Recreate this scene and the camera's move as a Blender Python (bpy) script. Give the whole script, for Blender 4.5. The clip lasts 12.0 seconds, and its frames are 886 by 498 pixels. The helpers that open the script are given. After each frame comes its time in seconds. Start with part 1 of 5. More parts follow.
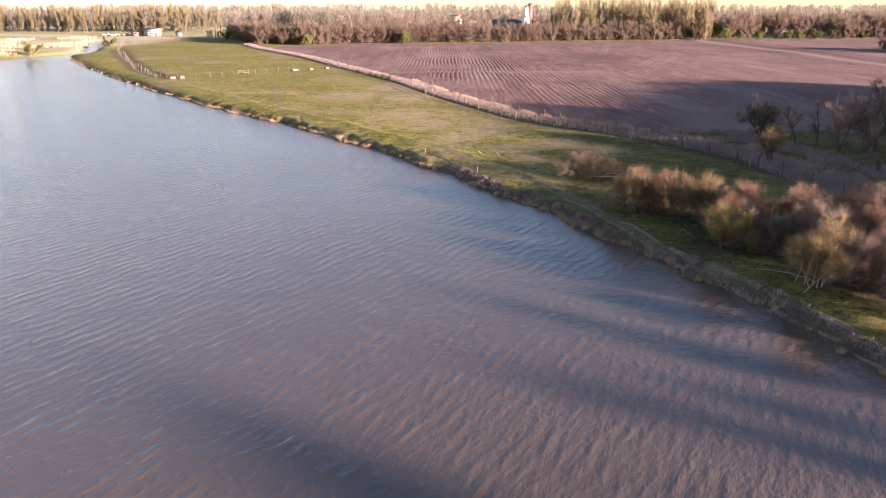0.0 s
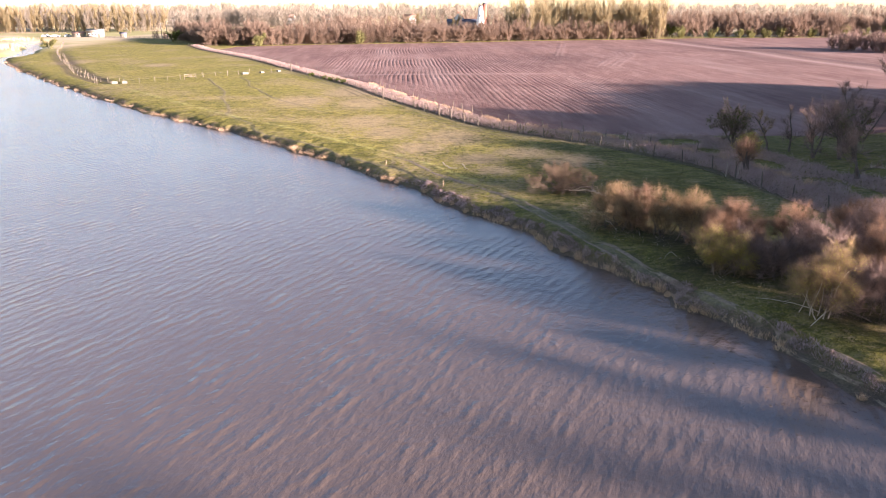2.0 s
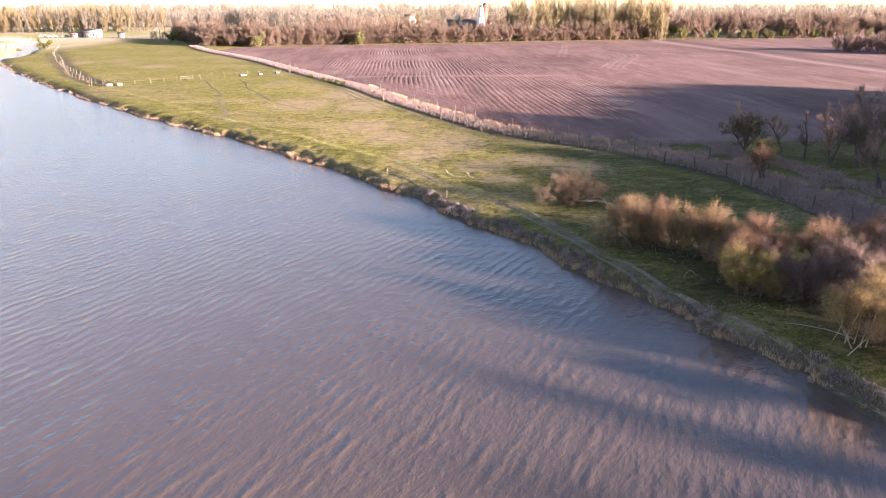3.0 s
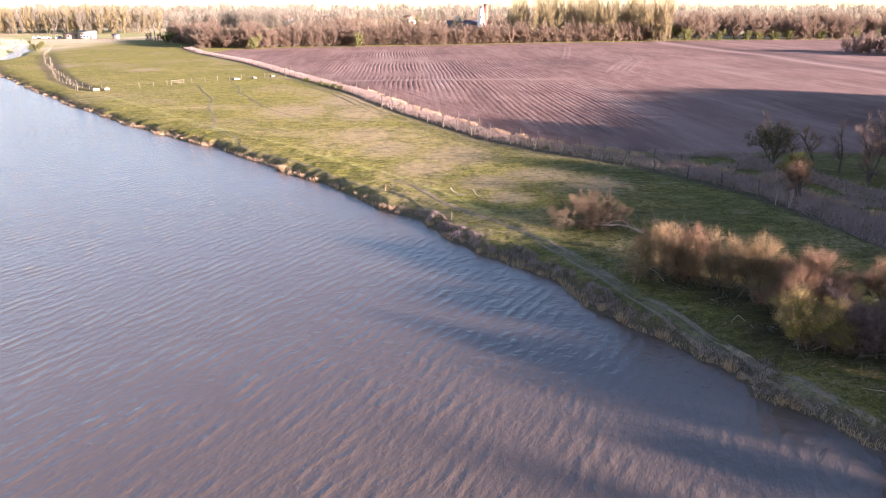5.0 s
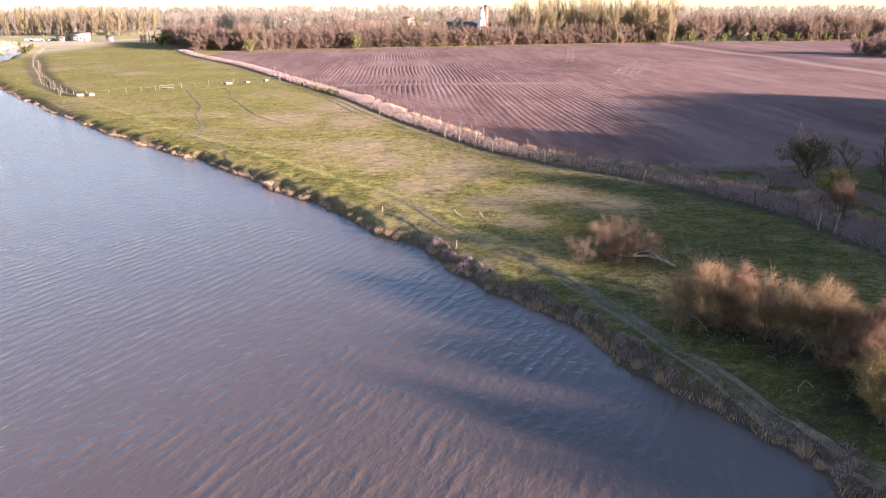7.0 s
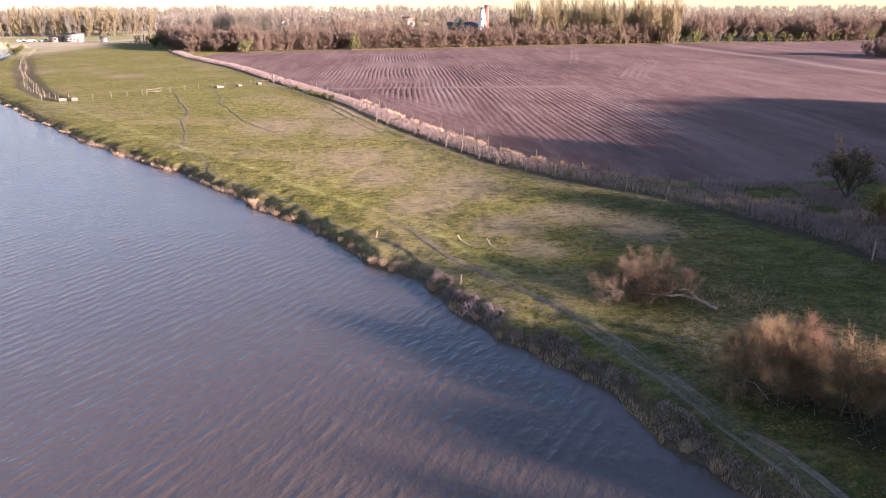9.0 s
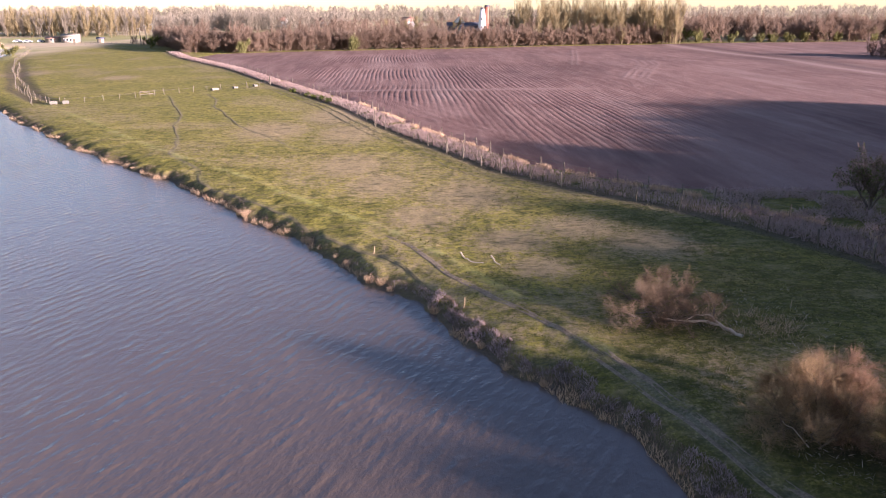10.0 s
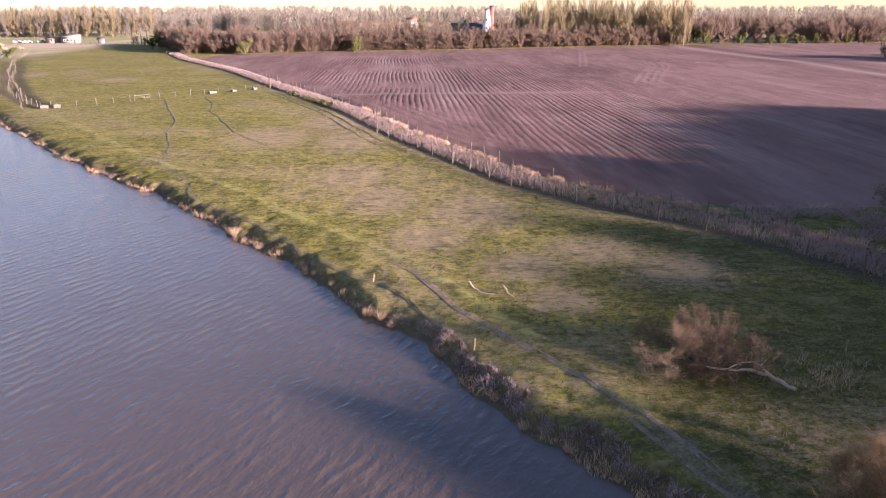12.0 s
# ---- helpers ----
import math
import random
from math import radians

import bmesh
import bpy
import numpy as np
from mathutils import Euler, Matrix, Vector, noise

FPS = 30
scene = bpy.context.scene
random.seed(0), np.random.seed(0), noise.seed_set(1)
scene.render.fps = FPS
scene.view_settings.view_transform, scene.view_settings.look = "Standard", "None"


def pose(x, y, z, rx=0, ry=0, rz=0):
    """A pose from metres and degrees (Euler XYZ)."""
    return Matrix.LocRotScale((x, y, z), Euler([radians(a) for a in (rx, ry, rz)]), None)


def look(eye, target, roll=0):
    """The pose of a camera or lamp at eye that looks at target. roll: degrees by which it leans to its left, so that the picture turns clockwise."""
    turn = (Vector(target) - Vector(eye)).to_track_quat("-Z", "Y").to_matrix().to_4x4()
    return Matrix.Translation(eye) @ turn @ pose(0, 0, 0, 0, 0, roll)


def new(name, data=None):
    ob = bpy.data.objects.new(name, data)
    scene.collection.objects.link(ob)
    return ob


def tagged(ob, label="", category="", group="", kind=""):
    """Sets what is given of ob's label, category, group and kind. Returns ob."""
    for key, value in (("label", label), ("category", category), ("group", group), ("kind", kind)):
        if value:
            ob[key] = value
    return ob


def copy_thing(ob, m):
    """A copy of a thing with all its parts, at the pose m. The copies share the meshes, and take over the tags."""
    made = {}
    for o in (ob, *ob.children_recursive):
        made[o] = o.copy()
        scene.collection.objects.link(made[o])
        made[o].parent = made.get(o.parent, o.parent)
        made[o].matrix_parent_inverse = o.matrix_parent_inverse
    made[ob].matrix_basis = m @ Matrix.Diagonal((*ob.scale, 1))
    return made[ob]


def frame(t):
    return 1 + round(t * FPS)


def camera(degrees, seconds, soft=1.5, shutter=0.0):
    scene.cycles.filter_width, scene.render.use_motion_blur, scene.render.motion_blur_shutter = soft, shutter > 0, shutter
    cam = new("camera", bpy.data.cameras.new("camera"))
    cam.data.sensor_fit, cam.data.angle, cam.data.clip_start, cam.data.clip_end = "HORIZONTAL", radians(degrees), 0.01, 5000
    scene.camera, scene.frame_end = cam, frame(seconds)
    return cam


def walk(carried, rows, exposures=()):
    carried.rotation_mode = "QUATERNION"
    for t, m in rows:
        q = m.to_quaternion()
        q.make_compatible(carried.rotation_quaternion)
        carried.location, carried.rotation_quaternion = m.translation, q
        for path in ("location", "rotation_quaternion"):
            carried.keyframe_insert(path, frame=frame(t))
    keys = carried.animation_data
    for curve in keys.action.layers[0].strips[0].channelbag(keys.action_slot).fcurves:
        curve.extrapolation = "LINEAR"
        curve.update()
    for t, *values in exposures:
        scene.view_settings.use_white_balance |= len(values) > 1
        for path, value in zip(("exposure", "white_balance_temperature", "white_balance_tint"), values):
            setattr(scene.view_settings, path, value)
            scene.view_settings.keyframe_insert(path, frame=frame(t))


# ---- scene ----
# ---------------------------------------------------------------- camera
# seconds, eye, then heading, tilt and roll in degrees
PATH = [
    (0, 0, 0, 17, -0, -18.61, 0.04),
    (0.5, -0.14, 1.16, 17.11, -2.12, -18.65, -0),
    (1, -0.45, 2.38, 17.21, -3.55, -18.67, -0),
    (1.5, -0.57, 3.87, 17.29, -3.55, -18.69, 0.02),
    (2, -0.67, 5.38, 17.36, -3.56, -18.68, 0.02),
    (2.5, -0.76, 7.01, 17.45, -3.58, -18.7, 0.02),
    (3, -0.84, 8.55, 17.54, -3.59, -18.68, 0.04),
    (5, -0.84, 15.51, 17.62, -3.64, -18.63, 0.03),
    (5.5, -0.8, 17.34, 17.57, -3.66, -18.6, 0.02),
    (6, -0.81, 19.2, 17.62, -3.69, -18.61, 0.02),
    (6.5, -0.75, 20.98, 17.64, -3.7, -18.6, -0.03),
    (7, -0.68, 22.76, 17.66, -3.68, -18.55, -0.03),
    (9, -0.38, 30.07, 17.63, -3.69, -18.53, -0.05),
    (9.5, -0.37, 31.83, 17.71, -3.73, -18.54, -0.06),
    (10, -0.31, 33.58, 17.76, -3.73, -18.54, -0.06),
    (10.5, -0.23, 35.36, 17.76, -3.77, -18.57, -0.02),
    (11, -0.17, 37.05, 17.78, -3.79, -18.5, 0.01),
    (11.5, -0.09, 38.36, 17.93, -3.78, -18.52, -0.01),
    (12, -0.17, 38.9, 17.88, -3.43, -18.52, -0.01),
]

cam = camera(63.4, 12.0, soft=1.05)
walk(cam, [(t, pose(x, y, z, 90 + tilt, 0, turn) @ pose(0, 0, 0, 0, 0, roll)) for t, x, y, z, turn, tilt, roll in PATH],
     exposures=[(0.0, 2.32, 6400, 28), (0.5, 2.54, 6400, 28), (1.0, 2.64, 6400, 28), (3.0, 2.78, 6350, 28), (5.0, 2.74, 6250, 28), (7.0, 2.58, 6150, 29), (9.0, 2.29, 6050, 31), (12.0, 2.17, 6000, 35)])

# ---------------------------------------------------------------- light
SUN_UP = 10.0
SUN_WAY = Vector((0.86, -0.51, 0.0)).normalized() * math.cos(radians(SUN_UP)) + Vector((0, 0, math.sin(radians(SUN_UP))))
world = bpy.data.worlds.new("sky")
scene.world = world
world.use_nodes = True
wt = world.node_tree
sky = wt.nodes.new("ShaderNodeTexSky")
sky.sky_type = "NISHITA"
sky.sun_disc = False
sky.sun_elevation = radians(SUN_UP)
sky.sun_rotation = math.atan2(SUN_WAY.x, SUN_WAY.y)
sky.air_density, sky.dust_density, sky.ozone_density = 0.8, 0.15, 1.0
wt.links.new(sky.outputs[0], wt.nodes["Background"].inputs[0])
wt.nodes["Background"].inputs[1].default_value = 0.053
lamp = bpy.data.lights.new("sun", "SUN")
lamp.energy, lamp.angle, lamp.color = 5.0, radians(3.2), (1.0, 0.89, 0.79)
sun = new("sun", lamp)
sun.matrix_world = look(SUN_WAY * 200, (0, 0, 0))


# ---------------------------------------------------------------- materials
def material(name, dark, light, scale=4.0, rough=0.9, fine=40.0, bump=0.3, specular=0.2, by_object=0.0, through_light=0.0):
    """Two tones mixed by coarse and fine noise, with a little relief."""
    m = bpy.data.materials.new(name)
    m.use_nodes = True
    nt = m.node_tree
    b = nt.nodes["Principled BSDF"]
    geo = nt.nodes.new("ShaderNodeNewGeometry")
    n1, n2 = nt.nodes.new("ShaderNodeTexNoise"), nt.nodes.new("ShaderNodeTexNoise")
    n1.inputs["Scale"].default_value, n2.inputs["Scale"].default_value = scale, fine
    n1.inputs["Detail"].default_value = 4
    for n in (n1, n2):
        nt.links.new(geo.outputs["Position"], n.inputs["Vector"])
    add = nt.nodes.new("ShaderNodeMath")
    add.operation = "ADD"
    nt.links.new(n1.outputs[0], add.inputs[0])
    nt.links.new(n2.outputs[0], add.inputs[1])
    fac = add.outputs[0]
    span = nt.nodes.new("ShaderNodeMapRange")
    span.inputs[1].default_value, span.inputs[2].default_value = 0.7, 1.3
    nt.links.new(fac, span.inputs[0])
    fac = span.outputs[0]
    if by_object:
        info = nt.nodes.new("ShaderNodeNewGeometry")
        mix = nt.nodes.new("ShaderNodeMath")
        mix.operation = "MULTIPLY_ADD"
        nt.links.new(info.outputs["Random Per Island"], mix.inputs[0])
        mix.inputs[1].default_value = by_object
        nt.links.new(fac, mix.inputs[2])
        fac = mix.outputs[0]
    ramp = nt.nodes.new("ShaderNodeMix")
    ramp.data_type = "RGBA"
    ramp.inputs[6].default_value, ramp.inputs[7].default_value = (*dark, 1), (*light, 1)
    nt.links.new(fac, ramp.inputs[0])
    nt.links.new(ramp.outputs[2], b.inputs["Base Color"])
    b.inputs["Roughness"].default_value = rough
    b.inputs["Specular IOR Level"].default_value = specular
    if through_light:
        thin = nt.nodes.new("ShaderNodeBsdfTranslucent")
        nt.links.new(ramp.outputs[2], thin.inputs[0])
        both = nt.nodes.new("ShaderNodeMixShader")
        both.inputs[0].default_value = through_light
        nt.links.new(b.outputs[0], both.inputs[1])
        nt.links.new(thin.outputs[0], both.inputs[2])
        nt.links.new(both.outputs[0], nt.nodes["Material Output"].inputs[0])
    if bump:
        bp = nt.nodes.new("ShaderNodeBump")
        bp.inputs["Strength"].default_value, bp.inputs["Distance"].default_value = bump, 0.03
        nt.links.new(n2.outputs[0], bp.inputs["Height"])
        nt.links.new(bp.outputs[0], b.inputs["Normal"])
    return m


def noise_node(nt, scale, detail=4.0, source=None, rough=0.55):
    n = nt.nodes.new("ShaderNodeTexNoise")
    n.inputs["Scale"].default_value, n.inputs["Detail"].default_value, n.inputs["Roughness"].default_value = scale, detail, rough
    if source:
        nt.links.new(source, n.inputs["Vector"])
    return n.outputs[0]


def span_node(nt, value, a, b, c=0.0, d=1.0):
    n = nt.nodes.new("ShaderNodeMapRange")
    n.inputs[1].default_value, n.inputs[2].default_value, n.inputs[3].default_value, n.inputs[4].default_value = a, b, c, d
    nt.links.new(value, n.inputs[0])
    return n.outputs[0]


def mix_node(nt, fac, a, b):
    n = nt.nodes.new("ShaderNodeMix")
    n.data_type = "RGBA"
    for value, slot in ((fac, 0), (a, 6), (b, 7)):
        if isinstance(value, tuple):
            n.inputs[slot].default_value = (*value, 1)
        else:
            nt.links.new(value, n.inputs[slot])
    return n.outputs[2]


def math_node(nt, how, a, b):
    n = nt.nodes.new("ShaderNodeMath")
    n.operation = how
    for k, value in enumerate((a, b)):
        if isinstance(value, (int, float)):
            n.inputs[k].default_value = value
        else:
            nt.links.new(value, n.inputs[k])
    return n.outputs[0]


def ground_material():
    m = bpy.data.materials.new("pasture")
    m.use_nodes = True
    nt = m.node_tree
    b = nt.nodes["Principled BSDF"]
    at = nt.nodes.new("ShaderNodeNewGeometry").outputs["Position"]

    def attribute(name):
        n = nt.nodes.new("ShaderNodeAttribute")
        n.attribute_name = name
        return n.outputs["Fac"]

    broad, middle, fine = noise_node(nt, 0.06, 5, at), noise_node(nt, 0.9, 6, at, 0.7), noise_node(nt, 7.0, 6, at, 0.75)
    grass = mix_node(nt, span_node(nt, broad, 0.35, 0.65), GRASS_A, GRASS_B)
    # Greener turf on the right, with its shade painted into the grass colour.
    grass = mix_node(nt, math_node(nt, "MULTIPLY", attribute("shade_lush"), 0.78), grass, GRASS_SHADE_LUSH)
    grass = mix_node(nt, math_node(nt, "MULTIPLY", span_node(nt, fine, 0.48, 0.72), 0.75), grass, GRASS_C)
    grass = mix_node(nt, math_node(nt, "MULTIPLY", span_node(nt, noise_node(nt, 2.2, 6, at, 0.8), 0.50, 0.62), 0.5), grass, THATCH)
    grass = mix_node(nt, math_node(nt, "MULTIPLY", span_node(nt, noise_node(nt, 3.0, 5, at, 0.7), 0.49, 0.60), 0.72), grass, GRASS_DARK)
    grass = mix_node(nt, math_node(nt, "MULTIPLY", span_node(nt, noise_node(nt, 1.3, 3, at, 0.6), 0.50, 0.60), 0.55), grass, GRASS_DARK)
    speckle = math_node(nt, "ADD", math_node(nt, "MULTIPLY", noise_node(nt, 1.8, 6, at, 0.75), 2.2), math_node(nt, "MULTIPLY", fine, 0.9))
    dry = math_node(nt, "MULTIPLY", span_node(nt, math_node(nt, "ADD", math_node(nt, "MULTIPLY", attribute("dry"), 0.8), speckle), 1.72, 2.15), 0.8)
    col = mix_node(nt, dry, grass, DRY)
    sweep_at = nt.nodes.new("ShaderNodeMapping")
    sweep_at.inputs["Rotation"].default_value, sweep_at.inputs["Scale"].default_value = (0, 0, radians(25)), (0.45, 1.0, 1.0)
    nt.links.new(at, sweep_at.inputs["Vector"])
    tufts = noise_node(nt, 0.75, 6, sweep_at.outputs[0], 0.72)
    col = mix_node(nt, math_node(nt, "MULTIPLY", span_node(nt, tufts, 0.52, 0.68), 0.6), col, THATCH_PALE)
    col = mix_node(nt, math_node(nt, "MULTIPLY", span_node(nt, tufts, 0.46, 0.34), 0.6), col, GRASS_SHADE_LUSH)
    clumps = noise_node(nt, 2.6, 6, sweep_at.outputs[0], 0.8)
    col = mix_node(nt, math_node(nt, "MULTIPLY", span_node(nt, clumps, 0.50, 0.60), 0.55), col, GRASS_DARK)
    col = mix_node(nt, math_node(nt, "MULTIPLY", span_node(nt, clumps, 0.44, 0.36), 0.4), col, THATCH)
    col = mix_node(nt, attribute("pale"), col, PALE)
    wear = math_node(nt, "MULTIPLY", attribute("path"), span_node(nt, fine, 0.25, 0.6, 0.45, 1.0))
    col = mix_node(nt, wear, col, mix_node(nt, span_node(nt, fine, 0.35, 0.7), (0.20, 0.165, 0.13), (0.40, 0.335, 0.265)))
    col = mix_node(nt, attribute("bank"), col, mix_node(nt, span_node(nt, fine, 0.3, 0.7), (0.05, 0.04, 0.032), (0.17, 0.125, 0.09)))
    # Painted shade under the willows: mottled dark brown over the turf.
    col = mix_node(nt, attribute("shade_litter"), col, mix_node(nt, span_node(nt, fine, 0.35, 0.7), (0.022, 0.017, 0.012), (0.075, 0.054, 0.034)))
    far = mix_node(nt, span_node(nt, noise_node(nt, 0.013, 3, at), 0.45, 0.55), (0.52, 0.40, 0.25), (0.34, 0.31, 0.13))
    col = mix_node(nt, attribute("far"), col, far)
    nt.links.new(col, b.inputs["Base Color"])
    b.inputs["Roughness"].default_value, b.inputs["Specular IOR Level"].default_value = 0.95, 0.1
    bp = nt.nodes.new("ShaderNodeBump")
    bp.inputs["Strength"].default_value, bp.inputs["Distance"].default_value = 0.6, 0.10
    nt.links.new(math_node(nt, "ADD", fine, math_node(nt, "MULTIPLY", middle, 0.4)), bp.inputs["Height"])
    nt.links.new(bp.outputs[0], b.inputs["Normal"])
    return m


def soil_material():
    m = bpy.data.materials.new("ploughed_soil")
    m.use_nodes = True
    nt = m.node_tree
    b = nt.nodes["Principled BSDF"]
    at = nt.nodes.new("ShaderNodeNewGeometry").outputs["Position"]
    stretch = nt.nodes.new("ShaderNodeMapping")
    stretch.inputs["Scale"].default_value = (1.0, 0.16, 1.0)
    nt.links.new(at, stretch.inputs["Vector"])
    broad, rows, fine = noise_node(nt, 0.03, 4, at), noise_node(nt, 0.55, 5, stretch.outputs[0]), noise_node(nt, 4.0, 6, at, 0.75)
    col = mix_node(nt, span_node(nt, broad, 0.38, 0.62), SOIL_A, SOIL_B)
    col = mix_node(nt, math_node(nt, "MULTIPLY", span_node(nt, rows, 0.45, 0.7), 0.6), col, SOIL_C)
    bands = nt.nodes.new("ShaderNodeMapping")
    bands.inputs["Scale"].default_value = (0.085, 0.006, 1.0)
    nt.links.new(at, bands.inputs["Vector"])
    strips = noise_node(nt, 1.0, 5, bands.outputs[0], 0.65)
    col = mix_node(nt, math_node(nt, "MULTIPLY", span_node(nt, strips, 0.52, 0.68), 0.42), col, SOIL_PALE)
    col = mix_node(nt, math_node(nt, "MULTIPLY", span_node(nt, strips, 0.46, 0.36), 0.4), col, SOIL_D)
    for name, tone in (("mark", SOIL_PALE), ("moist", SOIL_D)):
        n = nt.nodes.new("ShaderNodeAttribute")
        n.attribute_name = name
        col = mix_node(nt, math_node(nt, "MULTIPLY", n.outputs["Fac"], span_node(nt, fine, 0.3, 0.6, 0.4, 1.0)), col, tone)
    col = mix_node(nt, math_node(nt, "MULTIPLY", span_node(nt, fine, 0.5, 0.75), 0.5), col, SOIL_D)
    nt.links.new(col, b.inputs["Base Color"])
    b.inputs["Roughness"].default_value, b.inputs["Specular IOR Level"].default_value = 0.95, 0.15
    bp = nt.nodes.new("ShaderNodeBump")
    bp.inputs["Strength"].default_value, bp.inputs["Distance"].default_value = 0.7, 0.08
    nt.links.new(math_node(nt, "ADD", fine, rows), bp.inputs["Height"])
    nt.links.new(bp.outputs[0], b.inputs["Normal"])
    return m


def water_material():
    m = bpy.data.materials.new("muddy_water")
    m.use_nodes = True
    nt = m.node_tree
    b = nt.nodes["Principled BSDF"]
    at = nt.nodes.new("ShaderNodeNewGeometry").outputs["Position"]
    turn = nt.nodes.new("ShaderNodeMapping")
    turn.vector_type = "TEXTURE"
    turn.inputs["Rotation"].default_value = (0, 0, radians(56))
    turn.inputs["Scale"].default_value = (1.9, 1.0, 1.0)
    nt.links.new(at, turn.inputs["Vector"])
    ripple = noise_node(nt, 5.2, 4, turn.outputs[0], 0.65)
    gusts = noise_node(nt, 0.05, 3, at)

    def train(angle, scale, bend, seed):
        """One train of wind waves whose crests run along that angle."""
        way = nt.nodes.new("ShaderNodeMapping")
        way.vector_type = "TEXTURE"
        way.inputs["Rotation"].default_value, way.inputs["Location"].default_value = (0, 0, radians(angle)), (seed, seed * 1.7, 0)
        nt.links.new(at, way.inputs["Vector"])
        rows = nt.nodes.new("ShaderNodeTexWave")
        rows.bands_direction = "Y"
        for slot, value in (("Scale", scale), ("Distortion", bend), ("Detail", 2.0), ("Detail Scale", 0.55), ("Detail Roughness", 0.55)):
            rows.inputs[slot].default_value = value
        nt.links.new(way.outputs[0], rows.inputs["Vector"])
        gate = span_node(nt, noise_node(nt, 0.35, 3, at), 0.38, 0.64, 0.0, 1.0)
        return math_node(nt, "MULTIPLY", math_node(nt, "POWER", rows.outputs["Fac"], 1.6), gate)

    chop = math_node(nt, "MULTIPLY", math_node(nt, "POWER", noise_node(nt, 2.1, 3, turn.outputs[0], 0.55), 2.5), 1.2)
    trains = math_node(nt, "ADD", math_node(nt, "MULTIPLY", train(57, 0.36, 4.2, 3.0), 0.52), math_node(nt, "MULTIPLY", train(72, 0.50, 4.0, 11.0), 0.24))
    waves = math_node(nt, "ADD", chop, trains)
    cloud = mix_node(nt, span_node(nt, noise_node(nt, 0.035, 3, at), 0.35, 0.65), WATER, WATER_B)
    nt.links.new(cloud, b.inputs["Base Color"])
    b.inputs["Roughness"].default_value, b.inputs["IOR"].default_value = 0.12, 1.48
    b.inputs["Specular IOR Level"].default_value = 0.9
    bp = nt.nodes.new("ShaderNodeBump")
    bp.inputs["Distance"].default_value = 0.11
    nt.links.new(span_node(nt, gusts, 0.3, 0.7, 0.34, 0.5), bp.inputs["Strength"])
    nt.links.new(math_node(nt, "ADD", waves, math_node(nt, "MULTIPLY", ripple, 0.62)), bp.inputs["Height"])
    nt.links.new(bp.outputs[0], b.inputs["Normal"])
    return m


GRASS_A, GRASS_B, GRASS_C, GRASS_DARK = (0.275, 0.235, 0.038), (0.365, 0.292, 0.058), (0.40, 0.335, 0.09), (0.060, 0.066, 0.016)
# Darkest turf tone: painted shade on the right, and random tufts.
GRASS_SHADE_LUSH = (0.040, 0.044, 0.014)
THATCH, THATCH_PALE = (0.19, 0.14, 0.082), (0.33, 0.245, 0.12)
DRY, PALE = (0.37, 0.265, 0.155), (0.42, 0.40, 0.13)
SOIL_A, SOIL_B, SOIL_C, SOIL_D = (0.170, 0.090, 0.071), (0.232, 0.131, 0.104), (0.312, 0.192, 0.154), (0.092, 0.049, 0.040)
SOIL_PALE = (0.36, 0.245, 0.20)
WATER, WATER_B = (0.104, 0.074, 0.056), (0.092, 0.066, 0.051)
M_GROUND, M_SOIL, M_WATER = ground_material(), soil_material(), water_material()
M_BARK = material("grey_bark", (0.075, 0.055, 0.042), (0.19, 0.145, 0.11), 3, fine=25)
M_PALE_WOOD = material("bleached_wood", (0.34, 0.27, 0.19), (0.58, 0.48, 0.36), 3, fine=18)
M_TWIG_PINK = material("pinkish_willow_twigs", (0.085, 0.050, 0.034), (0.34, 0.205, 0.125), 1.2, fine=9, bump=0, by_object=0.5, through_light=0.3)
M_TWIG_TAN = material("tan_willow_twigs", (0.085, 0.056, 0.031), (0.36, 0.24, 0.125), 1.2, fine=9, bump=0, by_object=0.5, through_light=0.3)
M_TWIG_DARK = material("dark_brown_twigs", (0.065, 0.042, 0.036), (0.30, 0.20, 0.155), 1.2, fine=9, bump=0, by_object=0.5)
M_TWIG_BROWN = material("greyish_brown_twigs", (0.065, 0.045, 0.03), (0.235, 0.16, 0.10), 1.2, fine=9, bump=0, by_object=0.5, through_light=0.3)
M_BUDS = material("yellow_green_buds", (0.24, 0.235, 0.03), (0.48, 0.44, 0.08), 2, fine=9, bump=0, by_object=0.5, through_light=0.3)
M_OLIVE = material("olive_spring_leaves", (0.10, 0.10, 0.035), (0.22, 0.20, 0.075), 0.3, fine=2, bump=0, by_object=0.5, through_light=0.3)
M_LEAF = material("dark_green_leaves", (0.05, 0.065, 0.015), (0.12, 0.13, 0.03), 2, fine=9, bump=0, by_object=0.5, through_light=0.2)
M_REED = material("dead_pinkish_reeds", (0.23, 0.150, 0.128), (0.45, 0.32, 0.272), 0.5, fine=6, bump=0, by_object=0.6, through_light=0.35)
M_REED_GREY = material("grey_dead_stems", (0.085, 0.056, 0.049), (0.45, 0.33, 0.295), 0.6, fine=8, bump=0, by_object=0.6, through_light=0.2)
M_REED_TAN = material("tan_reed_blades", (0.36, 0.225, 0.13), (0.62, 0.43, 0.265), 1.5, fine=8, bump=0, by_object=0.5, through_light=0.25)
M_GRASS = material("grass_blades", (0.030, 0.033, 0.010), (0.092, 0.083, 0.022), 0.4, fine=6, bump=0, by_object=0.6, through_light=0.3)
M_STRAW = material("dry_grass_blades", (0.19, 0.15, 0.065), (0.35, 0.28, 0.145), 0.4, fine=6, bump=0, by_object=0.6, through_light=0.3)
M_PATH = material("worn_path_soil", (0.135, 0.098, 0.062), (0.33, 0.25, 0.16), 2.5, fine=14, bump=0.6)
